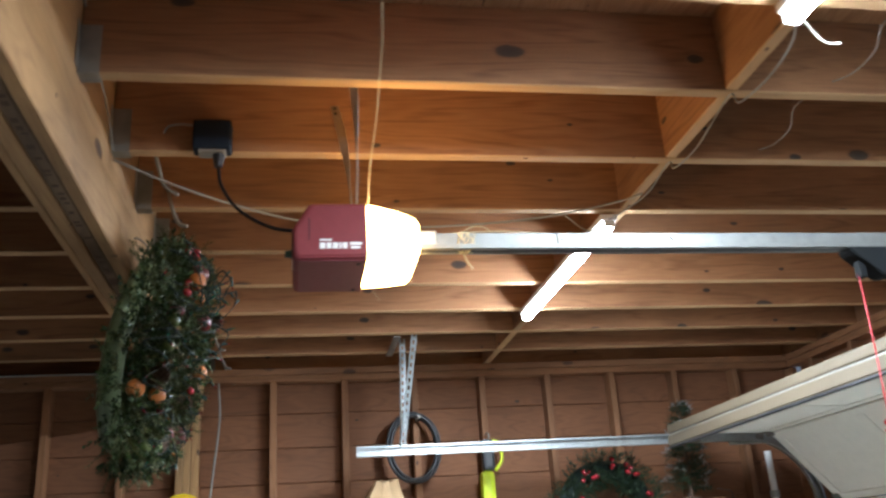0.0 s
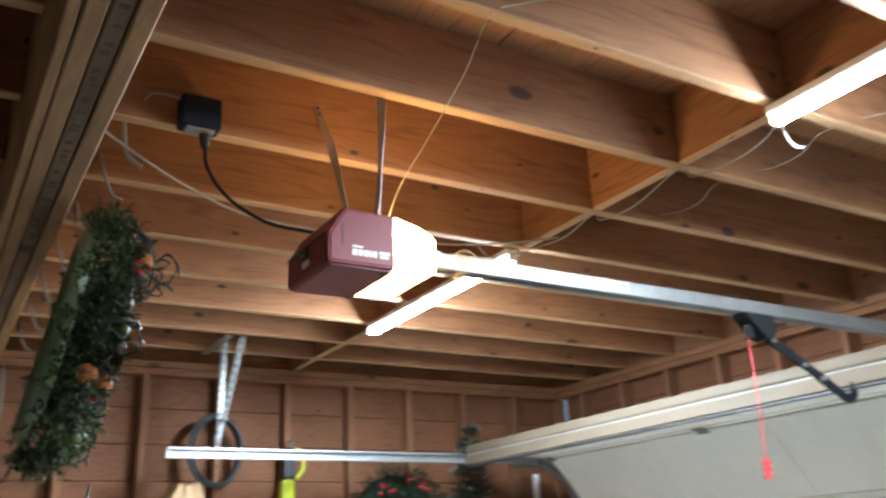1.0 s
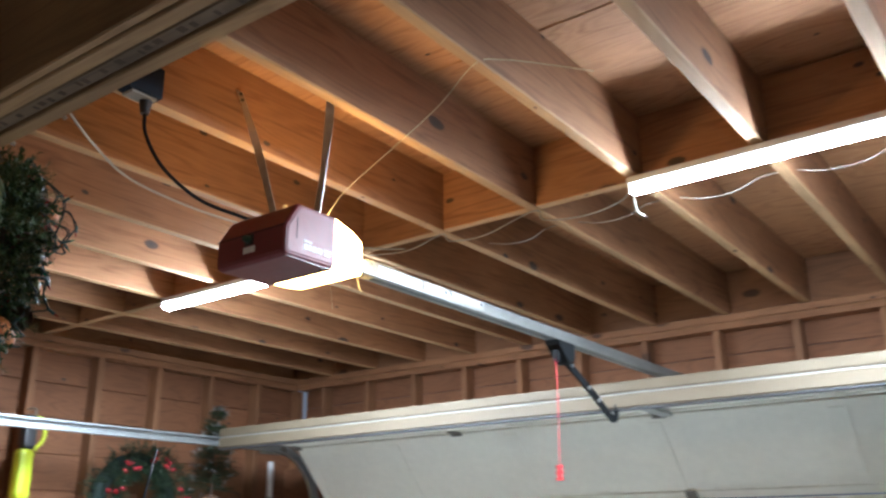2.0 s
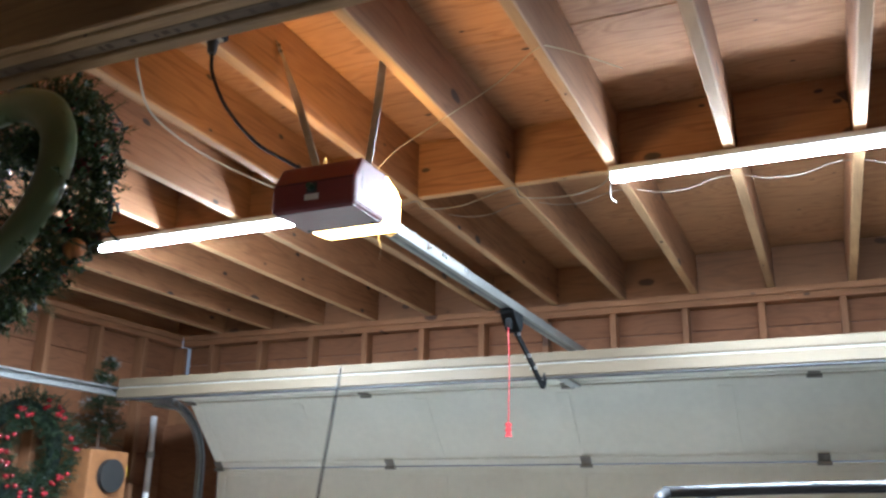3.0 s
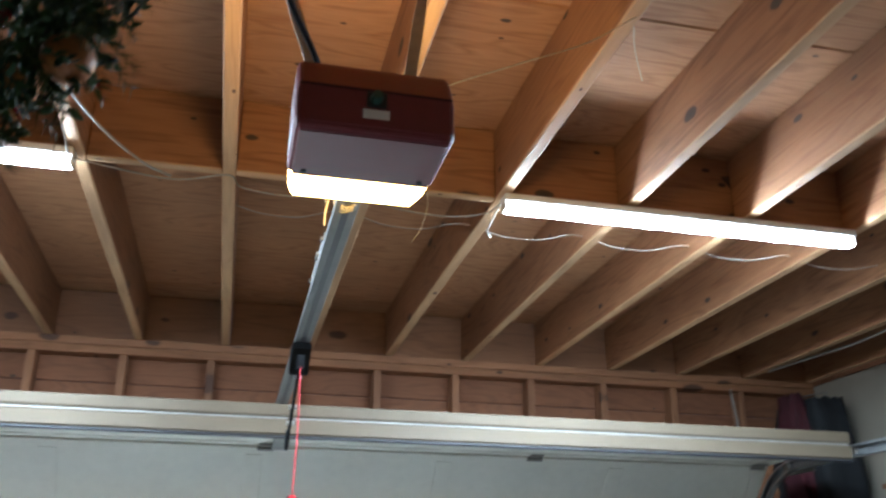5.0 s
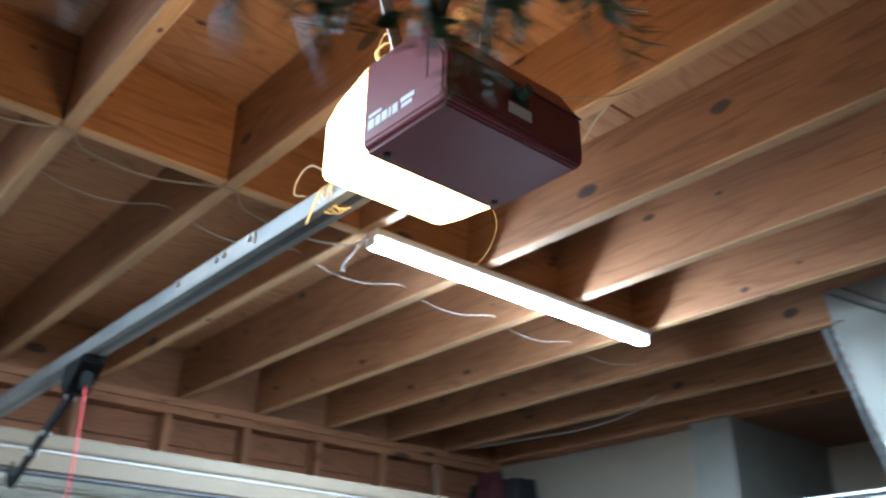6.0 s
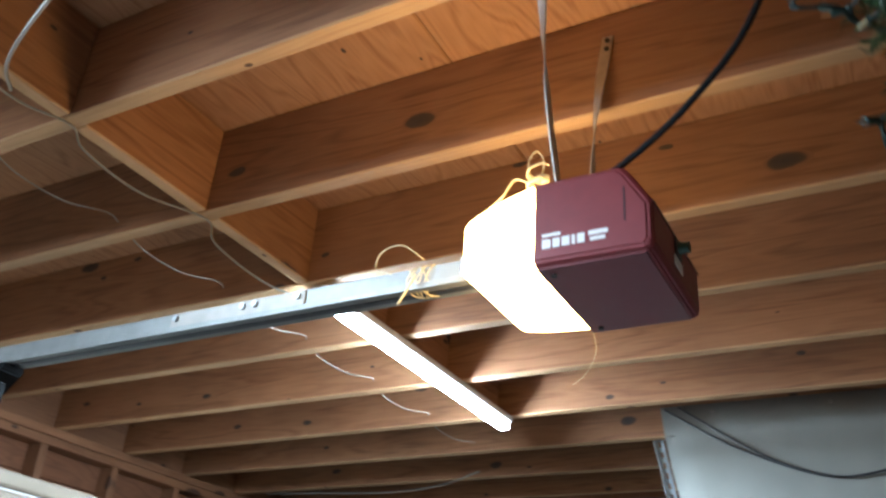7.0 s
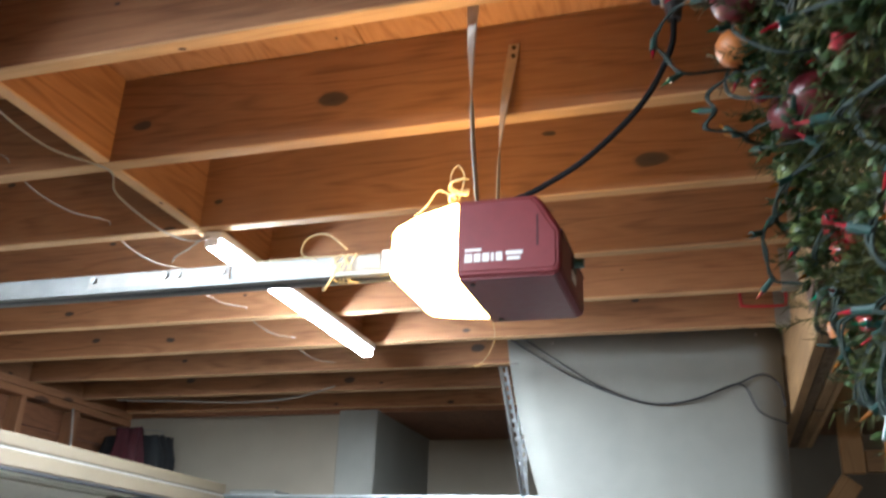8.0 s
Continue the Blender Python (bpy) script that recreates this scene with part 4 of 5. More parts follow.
def wreath(cx, cy, cz, R, tube, label, seed, sprigs=2100, fruit=True, facing=1, tilt=0.0, lean=0.0, ring_col=None, leaf=None):
    rnd = random.Random(seed)
    t = thing("wreath", label, "wreath", "christmas wreaths", at=(cx, cy, cz))
    t.rotation_euler = (lean, 0, tilt)
    def on(a, r=0.0, out=0.0):
        """A point of the ring at angle a, r metres outward in its plane, out metres towards its front."""
        return Vector(((R + r) * math.cos(a), facing * out, (R + r) * math.sin(a)))
    # moulded back ring
    bm = bmesh.new()
    rings, NS = [], 64
    for k in range(NS):
        a = 2 * math.pi * k / NS
        rings.append([bm.verts.new(on(a, 0.050 * math.cos(q), -0.062 + 0.030 * math.sin(q))) for q in (2 * math.pi * j / 10 for j in range(10))])
    for k in range(NS):
        p, q = rings[k], rings[(k + 1) % NS]
        for j in range(10):
            bm.faces.new((p[j], p[(j + 1) % 10], q[(j + 1) % 10], q[j])).smooth = True
    part("back_ring", bm, ring_col or RINGM, t, "glossy green moulded back ring")
    bm, bn = bmesh.new(), bmesh.new()
    for k in range(sprigs):
        a = rnd.uniform(0, 2 * math.pi); ph = rnd.uniform(-0.40, math.pi + 0.40)
        rr = tube * rnd.uniform(0.45, 0.95)
        c = on(a, rr * 0.95 * math.cos(ph), -0.03 + rr * math.sin(ph) * 1.05)
        rad = Vector((math.cos(a), 0, math.sin(a)))
        d = rad * math.cos(ph) + Vector((0, facing, 0)) * math.sin(ph) + Vector((rnd.gauss(0, 0.5), rnd.gauss(0, 0.5), rnd.gauss(0, 0.5)))
        d.normalize()
        if k % 5 < 3:
            for q in range(9):
                dd = d + Vector((rnd.gauss(0, 0.7), rnd.gauss(0, 0.7), rnd.gauss(0, 0.7)))
                leaf_bm(bm, c + d * 0.0055 * q, dd, Vector((rnd.gauss(0, 1), rnd.gauss(0, 1), rnd.gauss(0, 1))).normalized(), rnd.uniform(0.011, 0.020), rnd.uniform(0.006, 0.010))
        else:
            ln = rnd.uniform(0.05, 0.085)
            s = d.orthogonal().normalized()
            w = d.cross(s)
            needle_bm(bn, c, d, ln, 0.0018)
            for q in range(30):
                ang, tt = rnd.uniform(0, 6.28), q / 30
                needle_bm(bn, c + d * ln * tt, d * 0.8 + s * math.cos(ang) + w * math.sin(ang), rnd.uniform(0.014, 0.022), 0.0009)
    tagged(part("leaves", bm, leaf or LEAF, t, "small dark green plastic leaves"), kind="stuff")
    tagged(part("needles", bn, leaf or NEEDLE, t, "yellow-green plastic fir sprigs"), kind="stuff")
    if not fruit:
        return t
    def ball(name, a, r, out, size, mat, squash=0.92, label=""):
        bm = bmesh.new()
        bmesh.ops.create_uvsphere(bm, u_segments=20, v_segments=12, radius=size)
        for v in bm.verts:
            f = v.co.z / size
            v.co.z *= squash
            v.co.z -= size * 0.25 * max(0, f - 0.75)
            if name == "pear":
                k = 1 - 0.45 * max(0, f)
                v.co.x *= k; v.co.y *= k; v.co.z *= 1.2
        ob = part(name, bm, mat, t, label, smooth=True)
        ob.location = on(a, r, out)
        ob.rotation_euler = (rnd.uniform(-0.6, 0.6), rnd.uniform(-0.6, 0.6), 0)
    # fruit: angle on the ring, outward, towards the front
    for kind, size, mat, squash, words, spots in (
            ("apple", 0.031, APPLE, 0.92, "shiny dark red apple", ((0.57, -0.070, 0.035), (0.49, -0.030, 0.055), (1.09, 0.016, 0.080), (2.35, -0.02, 0.060), (3.95, 0.02, 0.060), (-1.75, -0.03, 0.055))),
            ("orange", 0.025, ORANGE, 0.97, "small orange fruit", ((0.87, 0.014, 0.092), (-0.57, 0.021, 0.075), (-0.47, 0.072, 0.030), (1.69, -0.037, 0.060), (3.05, 0.01, 0.070), (4.35, -0.03, 0.060))),
            ("pear", 0.019, PEAR, 0.95, "pale green pear", ((-0.05, 0.010, 0.080), (0.24, 0.004, 0.072), (-1.24, 0.026, 0.070), (-1.12, 0.05, 0.055), (2.75, 0.03, 0.065)))):
        for a, r, out in spots:
            ball(kind, a, r, out, size * rnd.uniform(0.93, 1.05), mat, squash, words)
    for a, r, out in ((0.63, 0.013, 0.080), (0.76, 0.013, 0.072), (-0.30, -0.059, 0.045), (-0.22, -0.050, 0.060), (-0.37, -0.045, 0.060), (1.25, 0.090, 0.030), (1.33, 0.080, 0.045), (2.1, 0.06, 0.06), (3.4, -0.05, 0.07), (-2.3, 0.05, 0.06), (-0.9, -0.04, 0.07)):
        for q in range(2):
            ball("berry", a + rnd.uniform(-0.05, 0.05) * q, r + rnd.uniform(-0.02, 0.02) * q, out, 0.0115, BERRY, 1.0, "glossy red berry")
    for a, r, out in ((0.40, -0.075, 0.030), (-0.40, 0.050, 0.040), (1.45, 0.0, 0.060), (2.55, 0.04, 0.06), (-2.6, 0.0, 0.06), (-1.5, 0.03, 0.05)):
        bm = bmesh.new()
        for q in range(90):
            f = q / 90
            g = q * 2.4
            rad = 0.026 * math.sin(math.pi * (0.12 + 0.85 * f))
            leaf_bm(bm, Vector((rad * 0.5 * math.cos(g), rad * 0.5 * math.sin(g), 0.070 * f)), Vector((math.cos(g), math.sin(g), 0.5)), Vector((0, 0, 1)), rad * 0.9 + 0.004, 0.013)
        ob = part("pine_cone", bm, CONE, t, "brown pine cone")
        ob.location = on(a, r, out)
        ob.rotation_euler = (rnd.uniform(-1, 1), rnd.uniform(-1, 1), 0)
    # string of lights, loosely wound, with loops that stand off the leaves
    for k in range(16):
        a0 = k * 2 * math.pi / 16
        pts = []
        for q in range(9):
            a = a0 + q * 0.075
            ph = q * 0.9 + k
            pts.append(on(a, (tube + 0.008) * math.cos(ph) * (0.9 if math.sin(a) > -0.5 else 0.6) + rnd.uniform(-0.02, 0.02), (tube + 0.008) * abs(math.sin(ph)) * 0.85 + rnd.uniform(-0.01, 0.03)))
        bm = pipe_bm(bmesh.new(), pts, 0.0017, 5, 5)
        pipe_bm(bm, [p + Vector((0.004, 0.003, 0.003)) * (1 if q % 2 else -1) for q, p in enumerate(pts)], 0.0017, 5, 5)
        strand = part("light_string", bm, WIRE, t, "dark green twisted light string")
        for q in (1, 3, 5, 7):
            p = pts[q]
            d = Vector((rnd.gauss(0, 0.6), facing * rnd.uniform(0.2, 1), rnd.gauss(0, 0.6))).normalized()
            part("socket", cyl_bm(bmesh.new(), p, p + d * 0.019, 0.0035, 0.0043, 8), SOCKET, strand)
            part("bulb", cyl_bm(bmesh.new(), p + d * 0.019, p + d * 0.032, 0.0026, 0.0006, 8), (BULB_R, BULB_G, BULB_A, BULB_R)[(q + k) % 4], strand)
    # slack bights of the string that stand well clear of the leaves
    for k, (a0, reach) in enumerate(((0.35, 0.07), (0.75, 0.10), (1.15, 0.08), (1.75, 0.09), (2.35, 0.07), (-0.35, 0.06))):
        pts = [on(a0 + q * 0.07, 0.03 * math.cos(q * 1.1 + k) + rnd.uniform(-0.01, 0.01), 0.075 + reach * math.sin(math.pi * q / 7) + rnd.uniform(-0.012, 0.012)) for q in range(8)]
        bm = pipe_bm(bmesh.new(), pts, 0.0018, 5, 5)
        pipe_bm(bm, [p + Vector((0.003, 0.003, 0.003)) * (1 if q % 2 else -1) for q, p in enumerate(pts)], 0.0018, 5, 5)
        strand = part("light_string", bm, WIRE, t, "dark green twisted light string")
        for q in (2, 4, 6):
            p = pts[q]
            d = Vector((rnd.gauss(0, 0.6), rnd.uniform(0.2, 1), rnd.gauss(0, 0.8))).normalized()
            part("socket", cyl_bm(bmesh.new(), p, p + d * 0.019, 0.0035, 0.0043, 8), SOCKET, strand)
            part("bulb", cyl_bm(bmesh.new(), p + d * 0.019, p + d * 0.032, 0.0026, 0.0006, 8), (BULB_R, BULB_A, BULB_G)[(q // 2 + k) % 3], strand)
    return t


wreath(-0.60, -0.60, 2.31, 0.255, 0.098, "green wreath with fruit, cones and unlit light strings", 3, tilt=-0.06, lean=-0.20)
part_hook = thing("wreath_hook", "bent wire hook holding the wreath to the beam", "hook")
part("wire", pipe_bm(bmesh.new(), [(-0.60, -0.6985, 2.70), (-0.60, -0.68, 2.695), (-0.60, -0.65, 2.66), (-0.60, -0.62, 2.58)], 0.003, 6), GALV_DULL, part_hook)

# ---- things on the west wall ----
DARK_LEAF = leafy("dark_wreath_leaf", (0.004, 0.012, 0.006), (0.022, 0.040, 0.016))
wall_wreath = wreath(-2.80, 1.55, 1.90, 0.235, 0.098, "dark green wreath with red berries on the stud wall", 8, sprigs=900, fruit=False, tilt=-math.pi / 2, leaf=DARK_LEAF, ring_col=WIRE)
rw = random.Random(21)
for k in range(16):
    a = k * 0.393 + rw.uniform(-0.12, 0.12)
    bm = bmesh.new()
    for q in range(3):
        bmesh.ops.create_icosphere(bm, subdivisions=2, radius=0.014, matrix=Matrix.Translation(((0.235 + rw.uniform(-0.05, 0.05)) * math.cos(a), 0.07 + rw.uniform(-0.01, 0.02), (0.235 + rw.uniform(-0.05, 0.05)) * math.sin(a))))
    part("berry_cluster", bm, BERRY, wall_wreath, "red berries", smooth=True)
xm = X_LEFT + 0.01
tree = thing("tabletop_tree", "small artificial tree with frosted silver tips on a case", "christmas tree")
part("stem", cyl_bm(bmesh.new(), (-2.80, 2.05, 1.937), (-2.80, 2.05, 2.50), 0.010, 0.004, 8), CONE, tree)
part("foot", cyl_bm(bmesh.new(), (-2.80, 2.05, 1.937), (-2.80, 2.05, 1.955), 0.055, 0.045, 16), CONE, tree)
bg, bs = bmesh.new(), bmesh.new()
for k in range(150):
    f = rw.random()
    a = rw.uniform(0, 2 * math.pi)
    d = Vector((0.7 * math.cos(a), math.sin(a), rw.uniform(-0.25, 0.35))).normalized()
    base, ln = Vector((-2.80, 2.05, 1.99 + 0.50 * f)), (0.17 - 0.11 * f) * rw.uniform(0.75, 1.1)
    u = d.orthogonal().normalized(); w = d.cross(u)
    needle_bm(bg, base, d, ln, 0.002)
    for q in range(22):
        tt, g = 0.2 + 0.8 * q / 22, rw.uniform(0, 6.28)
        silver = tt > 0.72 and k % 3 == 0
        needle_bm(bs if silver else bg, base + d * ln * tt, d * 0.7 + u * math.cos(g) + w * math.sin(g), 0.034 if silver else 0.028, 0.0022)
tagged(part("needles", bg, DARK_LEAF, tree), kind="stuff")
tagged(part("frosted_tips", bs, SILVER, tree, "frosted silver needle tips"), kind="stuff")
coil = thing("cable_coil", "black cable coil hung on a wall stud", "cable coil")
for k in range(7):
    r, o = 0.155 + 0.006 * (k % 3), 0.02 * k
    bm = pipe_bm(bmesh.new(), [(xm + 0.01 + 0.012 * k, 0.47 + r * math.cos(a) * 0.85 + 0.012 * math.sin(k), 2.31 + r * 1.15 * math.sin(a)) for a in (2 * math.pi * q / 18 for q in range(19))], 0.009, 6, 3)
    part("turn", bm, DARK if k != 3 else GALV_DULL, coil)
part("peg", cyl_bm(bmesh.new(), (X_LEFT - 0.01, 0.50, 2.47), (X_LEFT + 0.11, 0.50, 2.475), 0.009), GALV_DULL, coil)
tool = thing("hedge_trimmer", "lime and black garden tool hung on a stud", "garden tool")
part("handle", box_bm(bmesh.new(), xm, xm + 0.07, 0.86, 0.93, 2.16, 2.34, 0.02), DARK, tool)
part("housing", box_bm(bmesh.new(), xm, xm + 0.09, 0.84, 0.92, 1.90, 2.16, 0.03), LIME, tool, "lime green housing")
part("guard", pipe_bm(bmesh.new(), [(xm + 0.05, 0.93, 2.16), (xm + 0.06, 0.97, 2.22), (xm + 0.06, 0.96, 2.31), (xm + 0.05, 0.92, 2.33)], 0.010, 6), LIME, tool)
part("blade", box_bm(bmesh.new(), xm + 0.03, xm + 0.042, 0.86, 0.90, 1.35, 1.90, 0.002), GALV_DULL, tool)
pegt = thing("wall_hook", "steel hook holding the garden tool", "hook")
part("wire", pipe_bm(bmesh.new(), [(X_LEFT - 0.01, 0.90, 2.37), (xm + 0.04, 0.90, 2.375), (xm + 0.075, 0.90, 2.36), (xm + 0.07, 0.90, 2.33)], 0.005, 6), GALV_DULL, pegt)
sack = thing("paper_sack", "crumpled tan paper bag on a wall shelf", "bag")
bm = box_bm(bmesh.new(), -2.90, -2.72, 0.14, 0.44, 1.577, 2.12)
bmesh.ops.subdivide_edges(bm, edges=bm.edges[:], cuts=5, use_grid_fill=True)
rs = random.Random(5)
for v in bm.verts:
    f = max(0.0, (v.co.z - 1.80) / 0.32)
    v.co += Vector((rs.gauss(0, 0.006), rs.gauss(0, 0.008) - (v.co.y - 0.29) * 0.6 * f * f, rs.gauss(0, 0.010) * f))
part("bag", bm, CARD, sack)
shelf = thing("wall_shelf", "plain fir shelf board on the stud wall", "shelf")
board("shelf_board", (-2.815, -0.30, 1.56), (-2.815, 1.14, 1.56), 0.26, 0.03, STUD, shelf)
for y in (-0.2, 0.45, 1.05):
    part("shelf_bracket", box_bm(bmesh.new(), X_LEFT + 0.001, X_LEFT + 0.2, y - 0.012, y + 0.012, 1.48, 1.544, 0.002), GALV_DULL, shelf)
ledge = thing("wall_shelf", "short fir shelf board under the tool case", "shelf")
board("shelf_board", (-2.815, 1.885, 1.56), (-2.815, 2.26, 1.56), 0.26, 0.03, STUD, ledge)
for y in (1.93, 2.2):
    part("shelf_bracket", box_bm(bmesh.new(), X_LEFT + 0.001, X_LEFT + 0.2, y - 0.012, y + 0.012, 1.48, 1.544, 0.002), GALV_DULL, ledge)
hat = thing("hard_hat", "yellow hard hat hung on the wall post", "hard hat")
bm = bmesh.new()
bmesh.ops.create_uvsphere(bm, u_segments=24, v_segments=14, radius=0.11, matrix=Matrix.Translation((-2.80, -0.78, 1.99)) @ Matrix.Diagonal((0.95, 1.15, 0.95, 1)))
for v in [v for v in bm.verts if v.co.z < 1.975]:
    v.co.z = 1.975
part("dome", bm, YELLOW, hat, smooth=True)
bm = cyl_bm(bmesh.new(), (-2.80, -0.78, 1.966), (-2.80, -0.78, 1.976), 0.135, 0.128, 28)
part("brim", bm, YELLOW, hat)
part("ridge", pipe_bm(bmesh.new(), [(-2.80, -0.90, 2.00), (-2.80, -0.86, 2.07), (-2.80, -0.78, 2.10), (-2.80, -0.70, 2.07), (-2.80, -0.66, 2.00)], 0.010, 6), YELLOW, hat)
part("nail", cyl_bm(bmesh.new(), (X_LEFT - 0.01, -0.78, 1.96), (-2.86, -0.78, 1.965), 0.004, seg=8), GALV_DULL, hat)
CASE_WOOD = plain("orange_case_wood", (0.27, 0.115, 0.040), rough=0.7, spot=0.2, scale=20)
caseb = thing("orange_case", "orange tool case with a black reel on the shelf", "tool case")
part("shell", box_bm(bmesh.new(), -2.93, -2.70, 1.90, 2.21, 1.577, 1.935, 0.01), CASE_WOOD, caseb)
part("reel", cyl_bm(bmesh.new(), (-2.698, 2.06, 1.79), (-2.665, 2.06, 1.79), 0.095, 0.095, 28), TYRE, caseb)
lamp = thing("yellow_float", "yellow rounded bottle hung on the wall", "bottle")
bm = bmesh.new()
bmesh.ops.create_uvsphere(bm, u_segments=16, v_segments=10, radius=0.05, matrix=Matrix.Translation((-2.86, 2.33, 1.83)) @ Matrix.Diagonal((0.8, 0.8, 1.5, 1)))
part("flask", bm, YELLOW, lamp, smooth=True)
part("neck", cyl_bm(bmesh.new(), (-2.86, 2.33, 1.88), (-2.86, 2.33, 1.94), 0.016, 0.012), DARK, lamp)
part("tie", pipe_bm(bmesh.new(), [(-2.86, 2.33, 1.93), (-2.88, 2.33, 1.98), (X_LEFT - 0.10, 2.33, 2.01)], 0.003, 5), DARK, lamp)
pvc = thing("white_pipe", "white pipe clipped upright to the wall", "pipe")
part("tube", cyl_bm(bmesh.new(), (-2.90, 2.62, 0.0), (-2.90, 2.62, 2.2), 0.02), WHITE_CASE, pvc)
part("clamp", cyl_bm(bmesh.new(), (-2.90, 2.62, 1.93), (-2.90, 2.62, 1.97), 0.027), GALV, pvc)
cable("white cable running down the stud wall", [(X_LEFT + 0.005, -0.62, 2.72), (X_LEFT + 0.01, -0.61, 2.5), (X_LEFT + 0.012, -0.64, 2.2), (X_LEFT + 0.01, -0.66, 1.9), (X_LEFT + 0.01, -0.65, 1.4)], 0.006)
cable("bright thin conduit along the wall top", [(X_LEFT + 0.012, -4.0, 2.79), (X_LEFT + 0.012, -2.4, 2.792), (X_LEFT + 0.012, -0.9, 2.79)], 0.006, GALV)

# ---- by the east wall ----
coat = thing("hung_coat", "black and dark red padded jacket hung in the corner", "jacket")
def padded(name, x0, x1, y0, y1, z0, z1, mat, seed):
    rs = random.Random(seed)
    bm = box_bm(bmesh.new(), x0, x1, y0, y1, z0, z1)
    bmesh.ops.subdivide_edges(bm, edges=bm.edges[:], cuts=7, use_grid_fill=True)
    c = Vector(((x0 + x1) / 2, (y0 + y1) / 2, (z0 + z1) / 2))
    for v in bm.verts:
        d = v.co - c
        f = 1 - 0.25 * (abs(d.z) / (z1 - z0) * 2) ** 2
        v.co = c + Vector((d.x * f, d.y * f, d.z)) + Vector((rs.gauss(0, 0.006), rs.gauss(0, 0.010), rs.gauss(0, 0.006)))
    part(name, bm, mat, coat, smooth=True)
padded("shell", 2.72, 2.94, 2.44, 2.87, 1.75, 2.62, CLOTH_BLACK, 1)
padded("lining", 2.66, 2.75, 2.54, 2.71, 1.80, 2.645, CLOTH_RED, 2)
part("hanger", pipe_bm(bmesh.new(), [(2.80, 2.52, 2.55), (2.80, 2.52, 2.60), (2.84, 2.52, 2.64), (2.85, 2.56, 2.66), (2.85, 2.87, 2.68)], 0.004, 6), GALV_DULL, coat)
bx = thing("white_carton", "small white carton on the ledge by the wall", "carton")
part("carton", box_bm(bmesh.new(), 2.86, 3.03, 1.80, 2.07, 2.16, 2.345, 0.004), WHITE_PAINT, bx)
sh = thing("wall_bracket_shelf", "narrow wooden wall shelf", "shelf")
board("shelf_board", (2.93, 1.46, 2.146), (2.93, 2.2, 2.146), 0.22, 0.022, STUD, sh)
for y in (1.55, 2.1):
    part("shelf_bracket", box_bm(bmesh.new(), 2.86, X_RIGHT - 0.001, y - 0.01, y + 0.01, 2.08, 2.134), GALV_DULL, sh)
cable("grey cable stapled along the east joists", [(2.64, 2.70, 2.79), (2.64, 2.3, 2.775), (2.62, 1.9, 2.755), (2.60, 1.6, 2.77), (2.50, 1.35, 2.795)], 0.004)
cable("white cord hanging at the wall corner", [(2.50, 2.86, 2.72), (2.51, 2.84, 2.5), (2.50, 2.82, 2.2), (2.51, 2.84, 1.9)], 0.006)

# ---- parked car, nose away from the door ----
CAR_PAINT = plain("dark_car_paint", (0.05, 0.045, 0.042), rough=0.28, metal=0.2, spot=0.04, scale=60, bump=0.0)
CAR_GLASS = plain("dark_car_glass", (0.02, 0.025, 0.03), rough=0.08, spot=0.1, bump=0.0)
HEADLAMP = plain("headlamp_plastic", (0.7, 0.72, 0.75), rough=0.15, spot=0.05, bump=0.0)
car = thing("parked_car", "dark estate car with black roof rails, parked indoors", "car")
CX = 1.32
# stations along the car: y, half width low, half width high, belt height, roof height
stations = [(-1.62, 0.70, 0.62, 0.62, 0.72), (-1.50, 0.84, 0.74, 0.78, 0.90), (-1.0, 0.88, 0.80, 0.90, 1.00), (-0.38, 0.89, 0.82, 0.96, 1.06),
            (0.30, 0.89, 0.66, 0.98, 1.52), (0.62, 0.89, 0.64, 0.98, 1.605), (1.40, 0.89, 0.64, 0.98, 1.63), (2.10, 0.88, 0.62, 0.98, 1.60), (2.42, 0.86, 0.58, 0.96, 1.50), (2.60, 0.80, 0.62, 0.80, 0.98)]
bm = bmesh.new()
rings = []
for y, lo, hi, belt, top in stations:
    prof = [(-lo * 0.92, 0.22), (-lo, 0.42), (-lo, belt), (-hi, top - 0.05), (-hi * 0.82, top), (0, top + 0.02), (hi * 0.82, top), (hi, top - 0.05), (lo, belt), (lo, 0.42), (lo * 0.92, 0.22)]
    rings.append([bm.verts.new((CX + x, y, z)) for x, z in prof])
for p, q in zip(rings, rings[1:]):
    for k in range(10):
        bm.faces.new((p[k], p[k + 1], q[k + 1], q[k])).smooth = True
    bm.faces.new((p[10], p[0], q[0], q[10]))
bm.faces.new(rings[0][::-1]), bm.faces.new(rings[-1])
part("body", bm, CAR_PAINT, car)
def pane(name, pts, out):
    bm = bmesh.new()
    v = [bm.verts.new(Vector(p) + Vector(out) * 0.006) for p in pts]
    w = [bm.verts.new(Vector(p) - Vector(out) * 0.004) for p in pts]
    bm.faces.new(v), bm.faces.new(w[::-1])
    for k in range(len(v)):
        bm.faces.new((v[k], w[k], w[(k + 1) % len(v)], v[(k + 1) % len(v)]))
    part(name, bm, CAR_GLASS, car, "dark tinted glass")
pane("windscreen", [(CX - 0.66, -0.30, 1.12), (CX + 0.66, -0.30, 1.12), (CX + 0.55, 0.28, 1.525), (CX - 0.55, 0.28, 1.525)], (0, -0.6, 0.8))
pane("rear_window", [(CX + 0.52, 2.46, 1.46), (CX - 0.52, 2.46, 1.46), (CX - 0.58, 2.56, 1.12), (CX + 0.58, 2.56, 1.12)], (0, 0.9, 0.3))
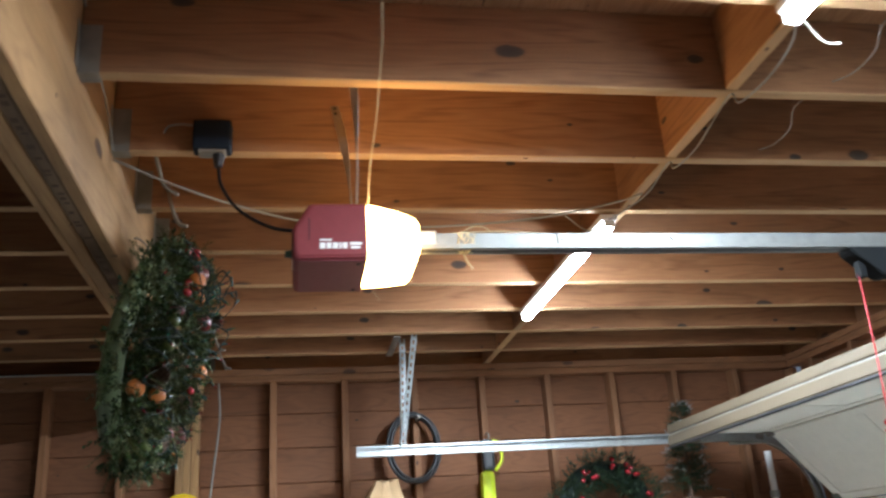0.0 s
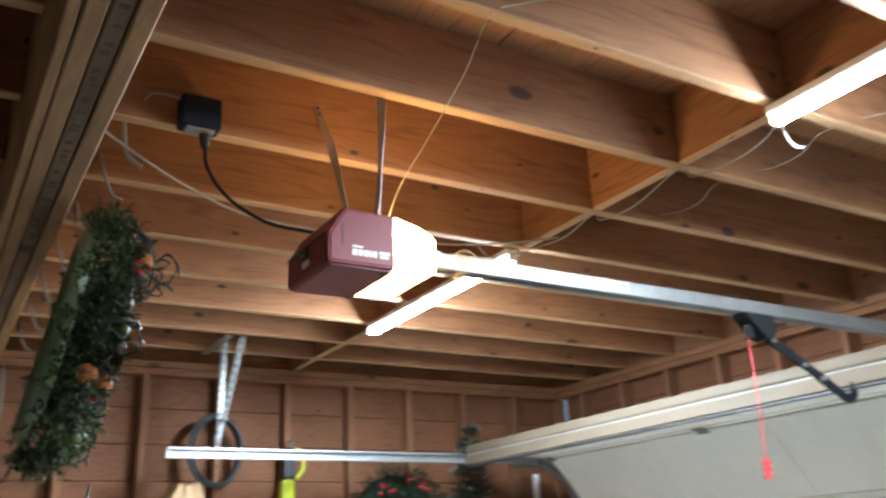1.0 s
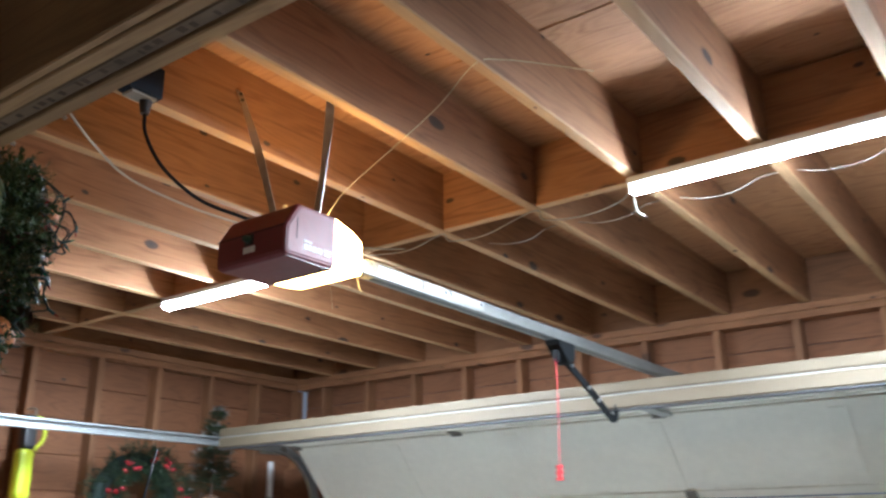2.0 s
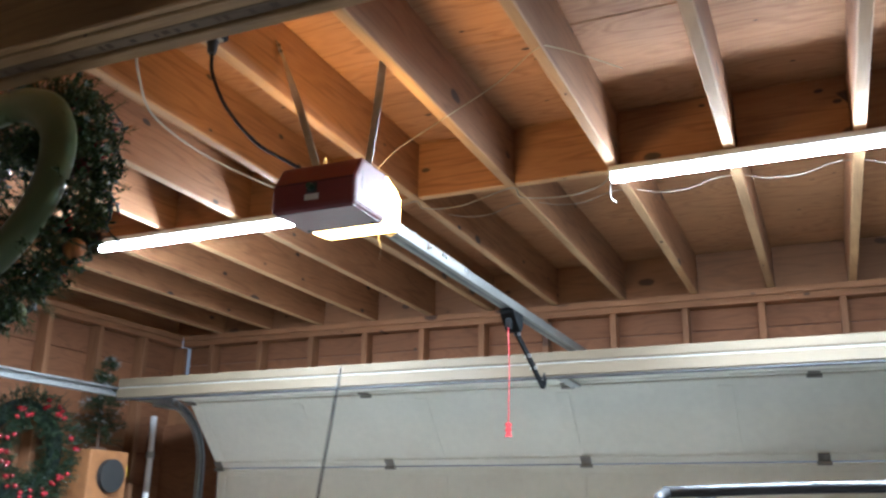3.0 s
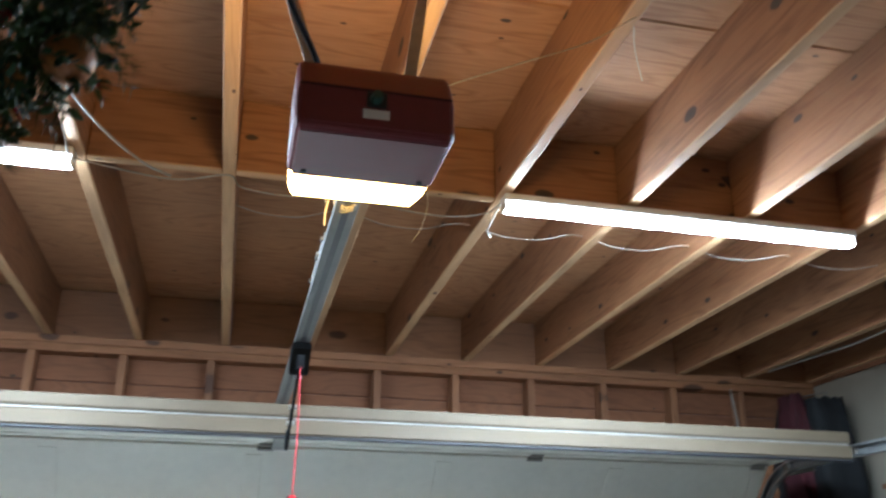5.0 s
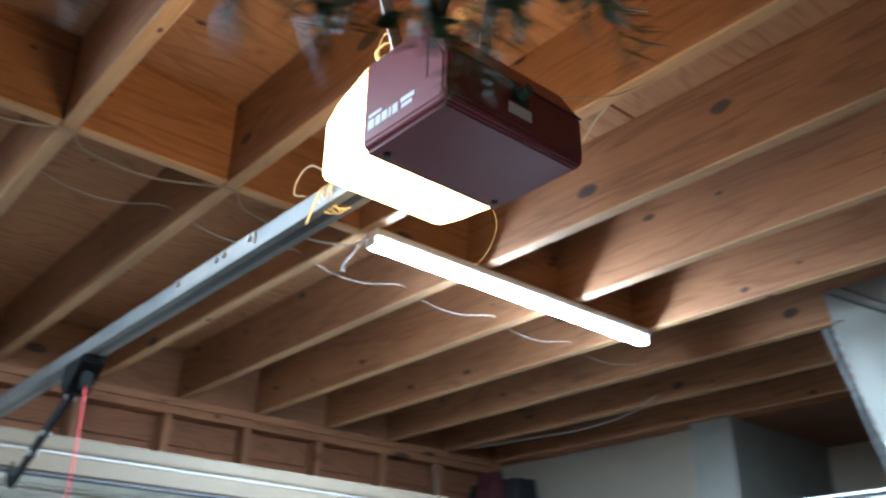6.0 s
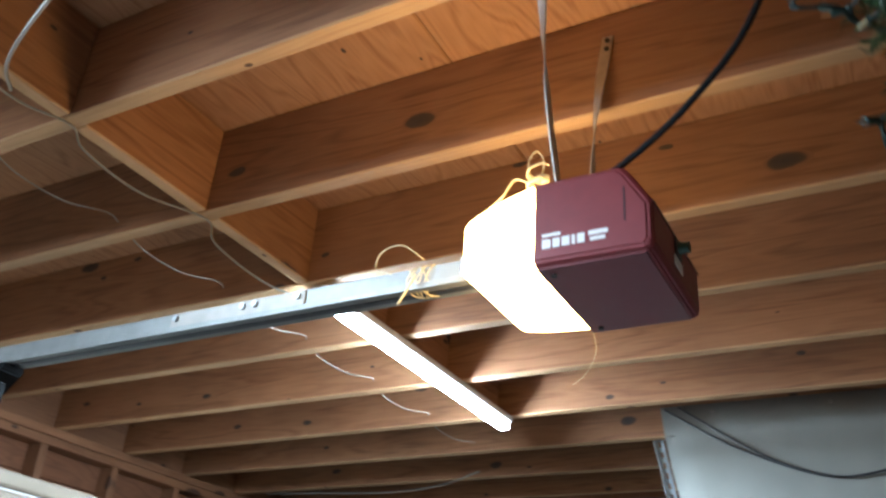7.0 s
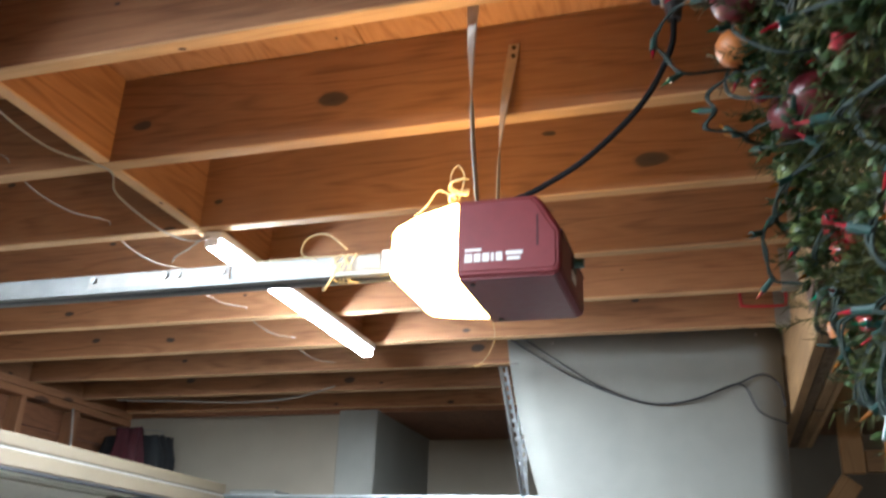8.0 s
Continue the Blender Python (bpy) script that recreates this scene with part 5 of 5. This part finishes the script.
for s in (-1, 1):
    for y0, y1 in ((0.22, 0.98), (1.04, 1.78), (1.84, 2.25)):
        pane("side_window", [(CX + s * 0.872, y0, 1.03), (CX + s * 0.872, y1, 1.03), (CX + s * 0.69, y1, 1.50), (CX + s * 0.69, y0 + 0.1, 1.50)], (s * 0.93, 0, 0.35))
    part("roof_rail", pipe_bm(bmesh.new(), [(CX + s * 0.57, 0.66, 1.60), (CX + s * 0.57, 0.72, 1.655), (CX + s * 0.57, 1.4, 1.68), (CX + s * 0.57, 2.0, 1.66), (CX + s * 0.57, 2.12, 1.59)], 0.016, 8), DARK, car, "black roof rail")
    part("mirror", box_bm(bmesh.new(), CX + s * 0.93 - 0.07, CX + s * 0.93 + 0.07, -0.16, -0.06, 0.98, 1.12, 0.03), CAR_PAINT, car)
    part("headlight", box_bm(bmesh.new(), CX + s * 0.58 - 0.16, CX + s * 0.58 + 0.16, -1.60, -1.42, 0.64, 0.78, 0.03), HEADLAMP, car, "clear headlight")
    for y in (-0.92, 1.75):
        wheel = new("wheel"); wheel.parent = car
        x0, x1 = sorted((CX + s * 0.72, CX + s * 0.91))
        part("tyre", cyl_bm(bmesh.new(), (x0, y, 0.325), (x1, y, 0.325), 0.325, 0.325, 32), TYRE, wheel)
        xr = CX + s * 0.912
        part("rim", cyl_bm(bmesh.new(), (xr - 0.02, y, 0.325), (xr + 0.004, y, 0.325), 0.21, 0.21, 24), GALV, wheel)
part("crossbar", pipe_bm(bmesh.new(), [(CX - 0.58, 0.80, 1.665), (CX, 0.80, 1.68), (CX + 0.58, 0.80, 1.665)], 0.018, 8), DARK, car, "black roof crossbar")
part("antenna", pipe_bm(bmesh.new(), [(0.43, -0.86, 0.91), (0.445, -0.79, 1.4), (0.462, -0.715, 1.83)], 0.002, 6), DARK, car, "thin black antenna")
part("grille", box_bm(bmesh.new(), CX - 0.36, CX + 0.36, -1.635, -1.60, 0.50, 0.66, 0.01), DARK, car)
part("bumper", box_bm(bmesh.new(), CX - 0.72, CX + 0.72, -1.68, -1.52, 0.26, 0.48, 0.05), CAR_PAINT, car)
